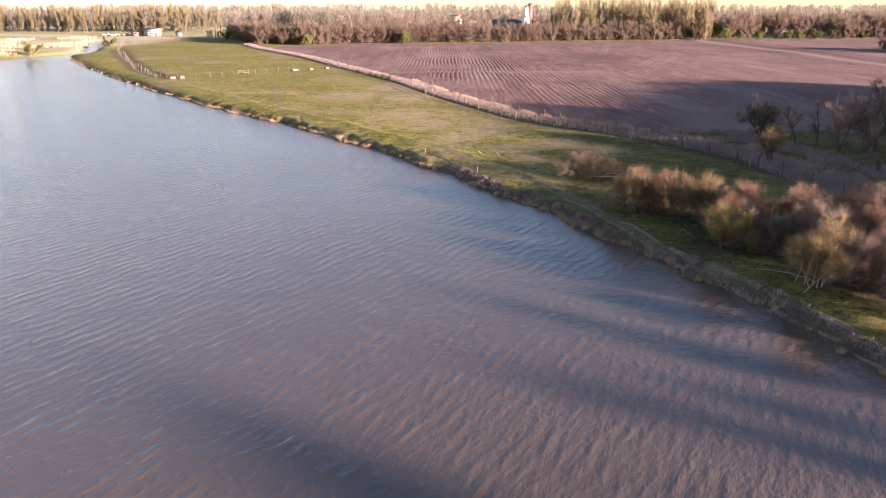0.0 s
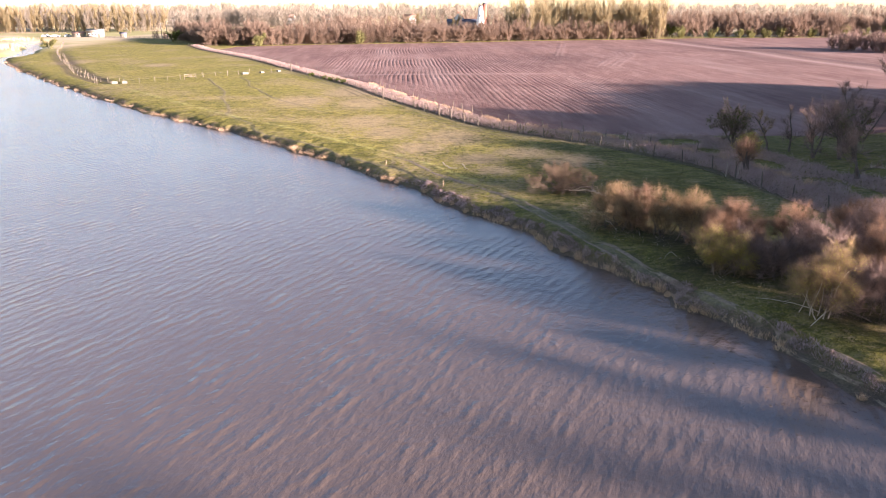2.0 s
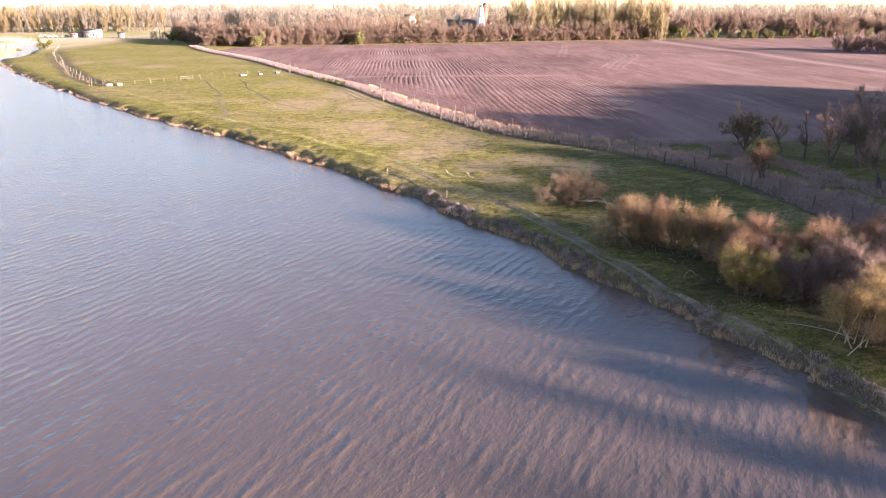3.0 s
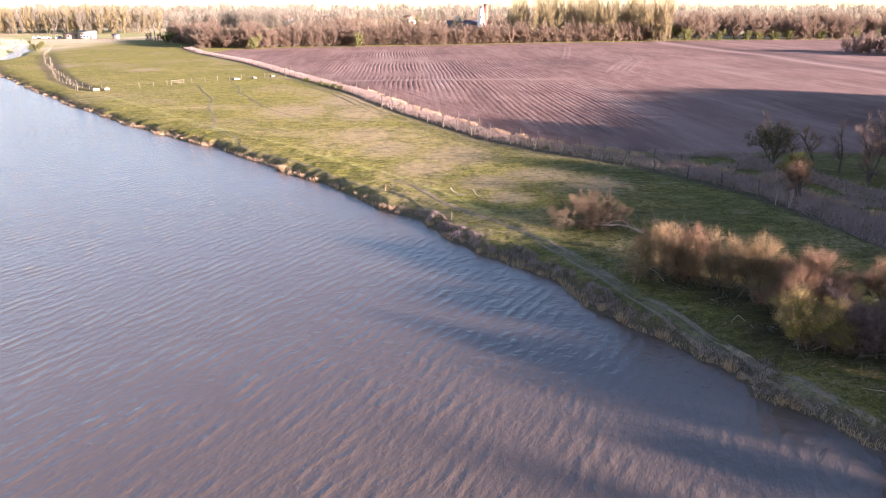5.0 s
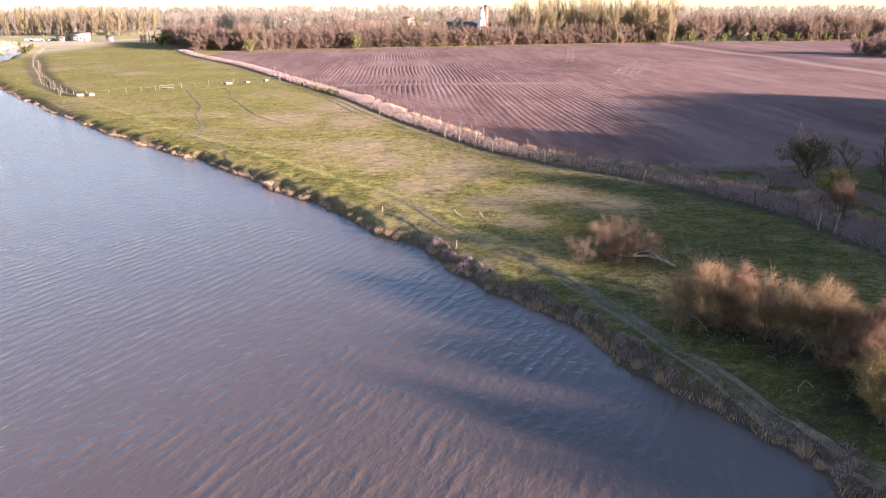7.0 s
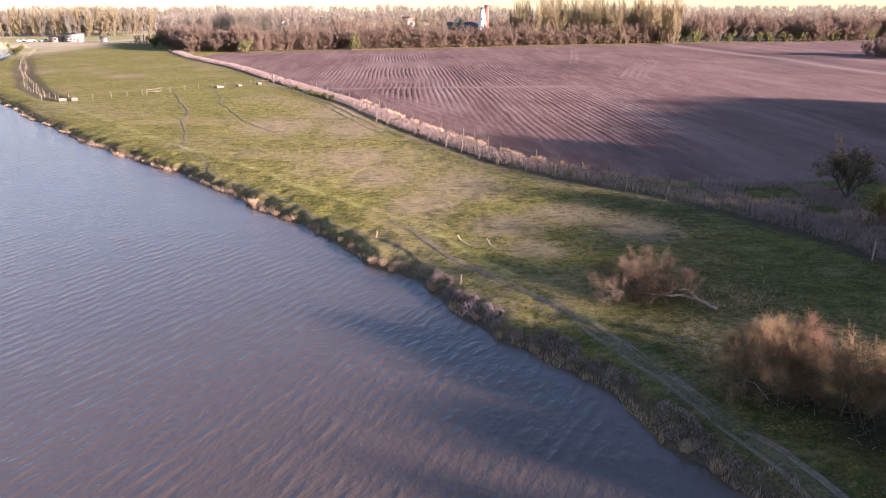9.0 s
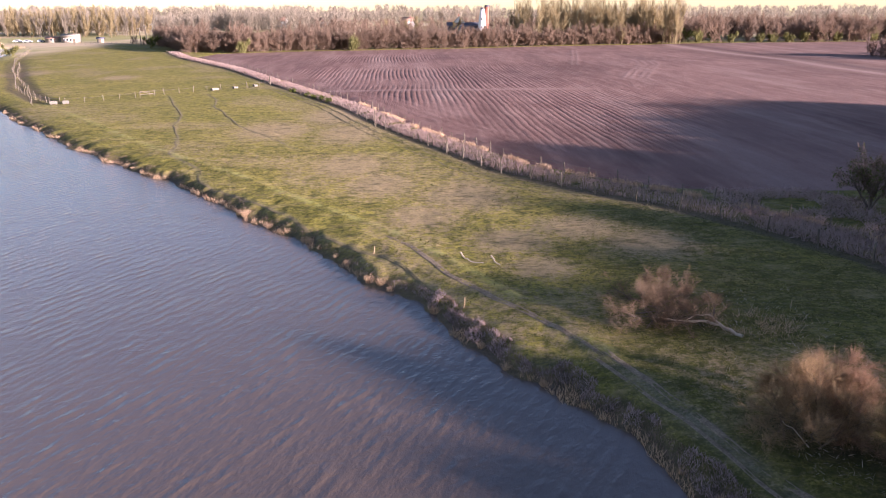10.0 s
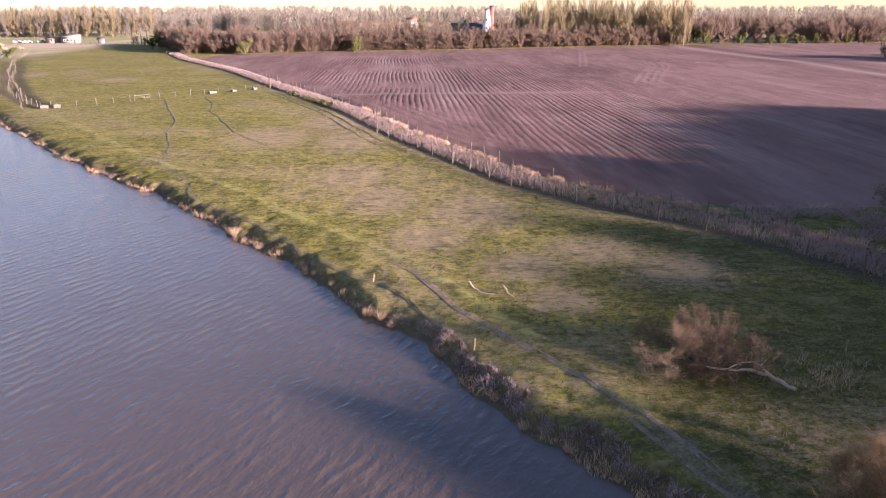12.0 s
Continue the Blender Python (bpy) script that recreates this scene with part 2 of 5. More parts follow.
M_TRODDEN = material("trodden_turf", (0.11, 0.088, 0.042), (0.26, 0.205, 0.10), 2.0, fine=12, bump=0.6)
M_POST = material("weathered_post_wood", (0.10, 0.078, 0.056), (0.205, 0.165, 0.12), 2, fine=22)
M_WIRE = material("rusty_wire", (0.18, 0.13, 0.10), (0.30, 0.24, 0.2), 3, rough=0.6)
M_WALL = material("cream_render", (0.24, 0.20, 0.15), (0.33, 0.28, 0.22), 0.6, fine=8)
M_WHITE = material("white_paint", (0.66, 0.65, 0.62), (0.78, 0.77, 0.74), 1.0, fine=12, rough=0.7)
M_BRICK = material("red_brick", (0.26, 0.085, 0.055), (0.42, 0.16, 0.11), 0.8, fine=14)
M_ROOF = material("dark_grey_roofing", (0.07, 0.07, 0.085), (0.15, 0.145, 0.16), 0.5, fine=6)
M_ROOF_RED = material("faded_clay_tiles", (0.30, 0.16, 0.11), (0.46, 0.28, 0.20), 0.5, fine=6)
M_DARK = material("dark_opening", (0.02, 0.02, 0.022), (0.04, 0.038, 0.04), 1.0)
M_CONCRETE = material("pale_concrete", (0.13, 0.115, 0.09), (0.22, 0.195, 0.155), 1.5, fine=15)
# Far twigs: high through_light evens their contrast in place of haze.
M_WOOD_FAR = material("bare_brown_wood", (0.17, 0.115, 0.080), (0.28, 0.195, 0.138), 0.05, fine=0.6, bump=0, by_object=0.5, through_light=0.5)
M_WOOD_GOLD = material("budding_poplar_twigs", (0.27, 0.21, 0.115), (0.38, 0.30, 0.165), 0.05, fine=0.6, bump=0, by_object=0.4, through_light=0.5)
# Haze over the farthest woods is put into this paler tone.
M_WOOD_HAZED = material("haze_paled_wood", (0.25, 0.205, 0.155), (0.33, 0.275, 0.205), 0.02, fine=0.3, bump=0, by_object=0.5, through_light=0.5)
M_CAR = material("pale_car_paint", (0.55, 0.55, 0.56), (0.72, 0.72, 0.73), 1, rough=0.35, specular=0.5)
M_GLASS = material("dark_glass", (0.02, 0.024, 0.03), (0.04, 0.045, 0.05), 1, rough=0.1, specular=0.5)

# ---------------------------------------------------------------- helpers for building
def mesh_from(name, verts, faces, mats, smooth=False, slots=None):
    """A mesh from arrays: faces is one array, or a list of arrays, of 3 or 4 corners."""
    faces = [np.asarray(f, np.int32) for f in (faces if isinstance(faces, list) else [faces]) if len(f)]
    me = bpy.data.meshes.new(name)
    verts = np.asarray(verts, np.float32)
    me.vertices.add(len(verts))
    me.vertices.foreach_set("co", verts.ravel())
    loops = np.concatenate([f.ravel() for f in faces])
    sizes = np.concatenate([np.full(len(f), f.shape[1], np.int32) for f in faces])
    me.loops.add(len(loops))
    me.loops.foreach_set("vertex_index", loops)
    me.polygons.add(len(sizes))
    me.polygons.foreach_set("loop_start", np.r_[0, np.cumsum(sizes)[:-1]].astype(np.int32))
    me.polygons.foreach_set("loop_total", sizes)
    for m in mats if isinstance(mats, (list, tuple)) else [mats]:
        me.materials.append(m)
    if slots is not None:
        me.polygons.foreach_set("material_index", np.asarray(slots, np.int32))
    if smooth:
        me.polygons.foreach_set("use_smooth", np.ones(len(sizes), bool))
    me.update(calc_edges=True)
    return me


def thing(name, x, y, z, label, category, group="", turn=0.0):
    ob = new(name)
    ob.matrix_basis = pose(x, y, z, 0, 0, turn)
    return tagged(ob, label, category, group)


def part(name, me, parent, label=""):
    ob = new(name, me)
    ob.parent = parent
    return tagged(ob, label) if label else ob


def soft(x, a, b):
    t = np.clip((x - a) / (b - a), 0, 1)
    return t * t * (3 - 2 * t)


def value_noise(x, y, scale, seed):
    """Smooth noise from 0 to 1 on a lattice."""
    table = np.random.RandomState(seed).rand(256, 256)
    u, v = np.asarray(x, float) / scale, np.asarray(y, float) / scale
    i, j = np.floor(u).astype(int), np.floor(v).astype(int)
    f, g = soft(u - i, 0, 1), soft(v - j, 0, 1)
    a, b, c, d = (table[(i + p) % 256, (j + q) % 256] for p, q in ((0, 0), (1, 0), (0, 1), (1, 1)))
    return (a * (1 - f) + b * f) * (1 - g) + (c * (1 - f) + d * f) * g


def line_distance(x, y, line):
    """The distance to a polyline, and how far along it the nearest point lies."""
    best, along, run = np.full(np.shape(x), 1e9), np.zeros(np.shape(x)), 0.0
    for (ax, ay), (bx, by) in zip(line[:-1], line[1:]):
        length = math.hypot(bx - ax, by - ay)
        t = np.clip(((x - ax) * (bx - ax) + (y - ay) * (by - ay)) / length**2, 0, 1)
        d = np.hypot(x - ax - t * (bx - ax), y - ay - t * (by - ay))
        along = np.where(d < best, run + t * length, along)
        best = np.minimum(best, d)
        run += length
    return best, along


def inside(x, y, outline):
    hit = np.zeros(np.shape(x), bool)
    for (ax, ay), (bx, by) in zip(outline, outline[1:] + outline[:1]):
        if ay != by:
            hit ^= ((ay > y) != (by > y)) & (x < (bx - ax) * (y - ay) / (by - ay) + ax)
    return hit


def along_line(line, step):
    """Places and headings at even steps along a polyline."""
    out, carry = [], 0.0
    for (ax, ay), (bx, by) in zip(line[:-1], line[1:]):
        length = math.hypot(bx - ax, by - ay)
        s = carry
        while s < length:
            out.append((ax + (bx - ax) * s / length, ay + (by - ay) * s / length, math.atan2(by - ay, bx - ax)))
            s += step
        carry = s - length
    return out


# ---------------------------------------------------------------- plan
SHORE = [(60, -60), (38, -10), (30, 10), (25.2, 22), (21.9, 31.4), (20, 37), (18.2, 41.0), (16.2, 45.3), (14.1, 49.5), (12.3, 53.8), (10.6, 57.8), (8.2, 61.7), (6.4, 64.8),
         (5.0, 67.8), (3.1, 71.6), (1.3, 74.7), (-0.7, 77.6), (-2.6, 80.4), (-4.5, 84.0), (-9.0, 90.2), (-15, 98.2), (-23, 108.9), (-32.5, 119.8), (-45, 134), (-58, 151),
         (-84, 187), (-106, 219), (-129, 256)]
LAKE = SHORE + [(-134, 268), (-139, 286), (-144.7, 277), (-153, 256), (-175, 238), (-230, 215), (-330, 180), (-330, -200), (60, -200)]
CREEK = [(-137, 275), (-142, 297), (-150, 315), (-156, 336), (-170, 362), (-182, 392)]
HEDGE_LINE = [(37, 40), (36.2, 56), (35.6, 62), (34.2, 69), (32.5, 79), (30, 84), (25.9, 91), (22.8, 95), (17, 101), (10.4, 110), (5.8, 121), (-0.8, 136.4), (-10.8, 166),
              (-26, 200), (-49, 252.5), (-78, 306), (-92, 340)]
BERM = [(10.6, 66.2), (9.6, 68.4), (8.7, 70.2), (7.6, 72.4), (5.9, 75.9), (3.6, 80.1), (1.4, 84.5), (-0.8, 87.9), (-4.9, 93.0), (-10.6, 100.4), (-17.5, 109.9), (-26.4, 120.4), (-38.4, 136.2), (-50.2, 152.5), (-64, 171)]
TRACK = [(24, 24), (21.6, 34), (19.9, 39.2), (18.6, 42.6), (17.8, 44.3), (17.0, 46), (16.3, 47.7), (15.6, 49.5), (15.1, 51.3), (14.5, 53), (13.9, 54.7), (13.4, 56.3), (12.9, 58), (12.3, 60), (11.5, 62), (10.7, 64),
         (9.9, 66), (9.0, 68), (8.2, 69.7), (7.1, 71.6), (5.9, 73.4), (4.8, 75.3), (3.3, 77.6), (2.2, 79.9), (1.2, 82.4), (0.4, 84.4), (-0.8, 86.1), (-2.9, 89.2)]
FOOTPATH = [(3.4, 74.2), (1.6, 76.7), (0.9, 78.1), (-0.1, 80.1), (-1.6, 82.5), (-3.5, 84.4), (-5.5, 86.9), (-7.7, 90.1), (-9.8, 93.8), (-12.9, 98.1), (-15.7, 101.4), (-19.0, 105.0), (-20.9, 108.4), (-22.3, 113),
            (-24.6, 116.8), (-27.7, 121.5), (-28.6, 127.5), (-30.7, 135.4), (-33.3, 143), (-34.9, 152), (-38.0, 162), (-41.2, 170.4), (-45.6, 183.5)]
SIDE_PATH = [(-40, 188), (-34.5, 176), (-33, 166), (-29, 157), (-26.3, 149), (-23, 142), (-19.5, 136), (-15, 128), (-12.3, 122)]
FIELD = [(60, 96), (42, 98), (33, 98), (25.5, 100), (20, 105), (13.6, 113), (9, 123.5), (2.6, 138), (-7.2, 168), (-22.4, 202), (-45.4, 254.5), (-72, 307), (-70, 328), (-23, 345),
         (35, 360), (62, 372), (142, 396), (270, 415), (330, 420), (300, 300), (200, 190), (120, 130), (85, 108)]

LANE_A = [(-62.5, 172.5), (-70, 180), (-84, 201), (-98, 230), (-107, 247), (-126, 288), (-134, 308), (-154, 360)]
LANE_B = [(-65.5, 174), (-78, 194), (-98.5, 232), (-115, 268), (-128, 292)]


def shore_distance(x, y):
    d, s = line_distance(x, y, LAKE[:37])
    wobble = (value_noise(x, y, 2.8, 3) - 0.5) * 1.5 + (value_noise(x, y, 0.9, 4) - 0.5) * 0.8
    d = np.where(inside(x, y, LAKE), -d, d) + wobble * (d < 12)
    creek, _ = line_distance(x, y, CREEK)
    return np.minimum(d, creek - 3.4)


def height(x, y):
    d = shore_distance(x, y)
    z = 0.72 * soft(d, -0.1, 1.5) + 0.28 * soft(d, 1.0, 4.0) + 0.15 * soft(d, 5, 25) - 0.7 * soft(-d, 0.0, 2.5)
    z = z + (d > 0) * ((value_noise(x, y, 1.1, 5) - 0.5) * 0.05 * soft(d, 0.2, 1.2) + (value_noise(x, y, 9, 6) - 0.5) * 0.07)
    z = z + (value_noise(x, y, 0.72, 7) - 0.5) * 0.075 * soft(d, 1.4, 3.0) * soft(np.minimum(np.minimum(line_distance(x, y, TRACK)[0], line_distance(x, y, FOOTPATH)[0]), line_distance(x, y, SIDE_PATH)[0]), 0.6, 1.6)
    berm, _ = line_distance(x, y, BERM)
    z = z + 0.10 * np.exp(-((berm / 0.6) ** 2))
    for lane in (LANE_A, LANE_B):
        z = z - 0.3 * np.exp(-(((line_distance(x, y, lane)[0] - 1.2) / 0.7) ** 2)) * (y > 174)
    edge, _ = line_distance(x, y, HEDGE_LINE)
    z = z - 0.30 * np.exp(-(((edge - 0.3) / 1.0) ** 2)) * (y > 50)
    return z - 0.55 * inside(x, y, FIELD) * soft(line_distance(x, y, FIELD + FIELD[:1])[0], 0.0, 2.5)


def height_at(x, y):
    return float(height(np.array([float(x)]), np.array([float(y)]))[0])


DRY_SPOTS = ((-5.5, 113.4, 5, 7), (-17.9, 138.5, 6, 9), (-6.9, 135, 5, 10), (6.1, 98.4, 5, 6), (8.2, 85, 3.5, 3.5), (9.4, 79, 2.6, 2.4), (2, 92.2, 3.5, 4.5), (14.0, 88, 4, 3.5), (-2, 104, 4, 6),
             (18.5, 83.5, 4, 3.5), (-10, 152, 6, 12), (-100, 240, 7, 10), (-70, 225, 5, 7), (6.6, 100, 4, 6))


# Willow feet where the turf colour is darkened for shade.
BUSH_SHADE_SPOTS = ((16.9, 58.4, 2.5), (19.6, 55.2, 2.5), (21.6, 52.2, 3.0), (20.0, 48.8, 3.0), (23.4, 47.6, 3.0), (25.2, 44.4, 3.0), (24.6, 40.8, 2.4), (28.4, 43.2, 3.0), (31.2, 47.4, 3.2), (27, 49.4, 2.6), (15.6, 70.2, 1.6))


def bush_shade(x, y):
    """Shade under the willows, put into the ground colour; grass is left out there."""
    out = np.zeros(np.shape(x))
    for sx, sy, r in BUSH_SHADE_SPOTS:
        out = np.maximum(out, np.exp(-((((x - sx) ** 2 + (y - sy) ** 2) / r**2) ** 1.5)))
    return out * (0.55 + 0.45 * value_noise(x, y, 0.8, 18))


def dryness(x, y):
    out = 0.42 * soft(value_noise(x, y, 9, 11), 0.4, 0.8)
    for sx, sy, rx, ry in DRY_SPOTS:
        out = np.maximum(out, np.exp(-(((x - sx) / rx) ** 2 + ((y - sy) / ry) ** 2)))
    return out


# Grows to the right: lusher grass plus shade put into the turf colour.
def shade_lushness(x, y):
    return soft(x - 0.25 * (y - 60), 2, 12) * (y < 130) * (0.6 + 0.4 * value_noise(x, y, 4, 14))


# ---------------------------------------------------------------- ground: one sheet to the horizon
def steps(*spans):
    out = [np.arange(a, b, s) for a, b, s in spans]
    return np.concatenate(out + [[spans[-1][1]]])


def build_ground():
    far = np.array([12, 30, 60, 110, 180, 300, 500, 800, 1300, 2000, 3000, 4500.0])
    gx = np.r_[-(far[::-1]) - 200, steps((-200, -110, 1.5), (-110, -50, 0.8), (-50, -30, 0.6), (-30, 25, 0.26), (25, 42, 0.5), (42, 110, 1.2)), far + 110]
    gy = np.r_[-(far[::-1]) - 10, steps((-10, 22, 1.5), (22, 30, 0.45), (30, 125, 0.31), (125, 150, 0.6), (150, 215, 0.7), (215, 420, 2.0)), far + 420]
    x, y = np.meshgrid(gx, gy)
    xf, yf = x.ravel(), y.ravel()
    z = height(xf, yf)
    nx, ny = len(gx), len(gy)
    i = (np.arange(ny - 1)[:, None] * nx + np.arange(nx - 1)[None, :]).ravel()
    me = mesh_from("ground", np.stack([xf, yf, z], 1), np.stack([i, i + 1, i + nx + 1, i + nx], 1), M_GROUND, smooth=True)
    d = shore_distance(xf, yf)
    track, _ = line_distance(xf, yf, TRACK)
    foot, _ = line_distance(xf, yf, FOOTPATH)
    side, _ = line_distance(xf, yf, SIDE_PATH)
    berm, _ = line_distance(xf, yf, BERM)
    edge, _ = line_distance(xf, yf, HEDGE_LINE)
    path = np.clip(0.5 * np.exp(-((track / 0.55) ** 2)) * (0.3 + 0.7 * value_noise(xf, yf, 1.5, 15)) * soft(-yf, -72, -64) + 0.25 * np.exp(-((foot / 0.35) ** 2)) + 0.15 * np.exp(-((side / 0.4) ** 2)), 0, 1)
    dry = dryness(xf, yf)
    dry = np.maximum(dry, 0.9 * soft(-edge, -4.5, -1.5) * (yf > 90) * (xf > 0) * 0.4)
    pale = 0.5 * np.exp(-((berm / 0.4) ** 2)) * soft(value_noise(xf, yf, 3, 12), 0.1, 0.6) * soft(value_noise(xf, yf, 0.6, 17), 0.15, 0.6)
    reach = np.where(yf < 78, 1.7, 1.6)
    bank = soft(reach - d, 0.0, 1.6) * (0.65 + 0.35 * value_noise(xf, yf, 1.4, 13))
    bank = np.maximum(bank, np.exp(-(((edge - 0.3) / 0.9) ** 2)) * 0.7 * (yf > 50))
    for lane in (LANE_A, LANE_B):
        bank = np.maximum(bank, 0.8 * np.exp(-(((line_distance(xf, yf, lane)[0] - 1.2) / 0.9) ** 2)) * (yf > 174))
    shade_lush = shade_lushness(xf, yf)
    # The reed belt's shadow, painted as a dark band along the fence.
    shade_lush = np.maximum(shade_lush, 0.7 * soft(-edge, -5, -1) * (xf < 40))
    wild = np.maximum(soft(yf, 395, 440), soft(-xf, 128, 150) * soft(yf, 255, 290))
    for name, values in (("path", path), ("dry", dry), ("pale", pale), ("bank", bank), ("far", wild), ("shade_lush", shade_lush), ("shade_litter", 0.95 * bush_shade(xf, yf))):
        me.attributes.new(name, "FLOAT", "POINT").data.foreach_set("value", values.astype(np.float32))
    return tagged(new("ground", me), "green pasture with dry patches, worn paths and a low eroded bank", "ground", kind="structure")


build_ground()


def build_water():
    gx, gy = steps((-400, 70, 5.0)), steps((-210, 400, 5.0))
    x, y = np.meshgrid(gx, gy)
    nx = len(gx)
    i = (np.arange(len(gy) - 1)[:, None] * nx + np.arange(nx - 1)[None, :]).ravel()
    cx, cy = x.ravel()[i] + 2.5, y.ravel()[i] + 2.5
    near = inside(cx, cy, LAKE) | (line_distance(cx, cy, LAKE)[0] < 8) | (line_distance(cx, cy, CREEK)[0] < 9)
    i = i[near]
    me = mesh_from("water", np.stack([x.ravel(), y.ravel(), 0 * x.ravel()], 1), np.stack([i, i + 1, i + nx + 1, i + nx], 1), M_WATER, smooth=True)
    return tagged(new("water", me), "muddy brown lake water with small wind waves", "water", kind="structure")


build_water()


WHEEL_MARKS = (([(84, 276), (80, 258), (70, 236), (60, 211)], (-4.2, -2.4, 0.0, 1.8)), ([(75, 338), (66, 300), (56, 259)], (-1.6, 0.2)), ([(58, 312), (72, 292), (104, 268), (140, 256)], (0.0,)),
               ([(88, 280), (106, 262), (128, 250)], (0.0, 3.5)))


def build_field():
    """Drilled soil: furrows about 1.1 m apart that run away from the lane."""
    gap, rows = 1.1, np.r_[np.arange(94, 230, 1.0), np.arange(230, 424, 2.0)]
    first, count = -84, 363
    shape = np.array([0.0, 0.38, 0.49, 0.60])
    depth = np.array([0.1, 0.45, -1.35, 0.35])
    cols = (first + (np.arange(count)[:, None] + shape) * gap).ravel()
    dip = np.tile(depth, count)
    furrow = np.repeat(np.random.RandomState(8).rand(count), len(shape))
    c, r = np.meshgrid(cols, rows)
    sway = 0.5 * np.sin(r / 40.0 + 0.6) + (value_noise(c, r, 30, 21) - 0.5) * 1.1 + (value_noise(c, r, 14, 28) - 0.5) * 0.45 + (value_noise(c, r, 5, 25) - 0.5) * 0.22 + (furrow[None, :] - 0.5) * 0.3
    x, y = c + sway, r + 0 * c
    strength = soft(value_noise(x, y, 26, 22), 0.2, 0.6) * (0.5 + 0.8 * furrow[None, :]) * (0.35 + 0.65 * soft(-x, -70, -25))
    strength = strength * (1 - np.exp(-(((y - 189 - 0.03 * x) / 2.6) ** 2))) * soft(y, 108, 128) * soft(-y, -330, -290)
    lane = line_distance(x.ravel(), y.ravel(), HEDGE_LINE)[0].reshape(x.shape)
    strength = strength * soft(lane, 8, 12 + 8 * value_noise(x, y, 15, 26))
    z = 1.17 - 0.05 * np.exp(-((((lane - 7) / 1.9) % 1.0 - 0.5) / 0.16) ** 2) * soft(lane, 5, 7) * soft(-lane, -17, -13) + dip[None, :] * 0.034 * strength + (value_noise(x, y, 1.3, 23) - 0.5) * 0.07 + (value_noise(x, y, 30, 24) - 0.5) * 0.5
    xf, yf, zf = x.ravel(), y.ravel(), z.ravel()
    mark, ridge = np.zeros(len(xf)), np.zeros(len(xf))
    for line, offsets in WHEEL_MARKS:
        for off in offsets:
            d = line_distance(xf, yf, [(a + off, b) for a, b in line])[0]
            ridge += 0.06 * np.exp(-((d / 0.45) ** 2))
            mark = np.maximum(mark, 0.4 * np.exp(-((d / 0.5) ** 2)))
    sway = (value_noise(xf, yf, 40, 27) - 0.5) * 5
    mark = np.maximum(mark, 0.9 * np.exp(-(((xf + sway - 131) / 2.6) ** 2)) * soft(yf, 150, 190))
    moist = 0.9 * np.exp(-(((xf + sway - 139) / 4.5) ** 2)) * soft(yf, 150, 190) + 0.5 * np.exp(-(((xf + sway - 122) / 4) ** 2)) * soft(yf, 190, 240)
    mark = np.maximum(mark, 0.55 * np.exp(-(((yf - 189 - 0.03 * xf) / 1.6) ** 2)) * soft(-xf, -48, -30))
    zf = zf + ridge
    z_edge = line_distance(xf, yf, FIELD + FIELD[:1])[0]
    ok = inside(xf, yf, FIELD)
    zf = np.where(ok, zf - 0.25 * soft(-z_edge, -2.0, 0.0), 0.2)
    nx = len(cols)
    i = (np.arange(len(rows) - 1)[:, None] * nx + np.arange(nx - 1)[None, :]).ravel()
    quads = np.stack([i, i + 1, i + nx + 1, i + nx], 1)
    quads = quads[ok[quads].any(1)]
    used, back = np.unique(quads, return_inverse=True)
    me = mesh_from("ploughed_field", np.stack([xf, yf, zf], 1)[used], back.reshape(-1, 4), M_SOIL, smooth=True)
    for name, values in (("mark", mark), ("moist", moist)):
        me.attributes.new(name, "FLOAT", "POINT").data.foreach_set("value", values[used].astype(np.float32))
    return tagged(new("ploughed_field", me), "bare reddish-brown ploughed field with long furrows", "field", kind="structure")


build_field()


def smooth_line(line, step):
    """Points at small steps on a rounded polyline."""
    p = np.array(line, float)
    p = np.concatenate([2 * p[:1] - p[1:2], p, 2 * p[-1:] - p[-2:-1]])
    out = []
    for a, b, c, d in zip(p[:-3], p[1:-2], p[2:-1], p[3:]):
        t = np.arange(0, 1, step / np.linalg.norm(c - b))[:, None]
        out.append(0.5 * (2 * b + (c - a) * t + (2 * a - 5 * b + 4 * c - d) * t**2 + (3 * b - a - 3 * c + d) * t**3))
    return np.concatenate(out)


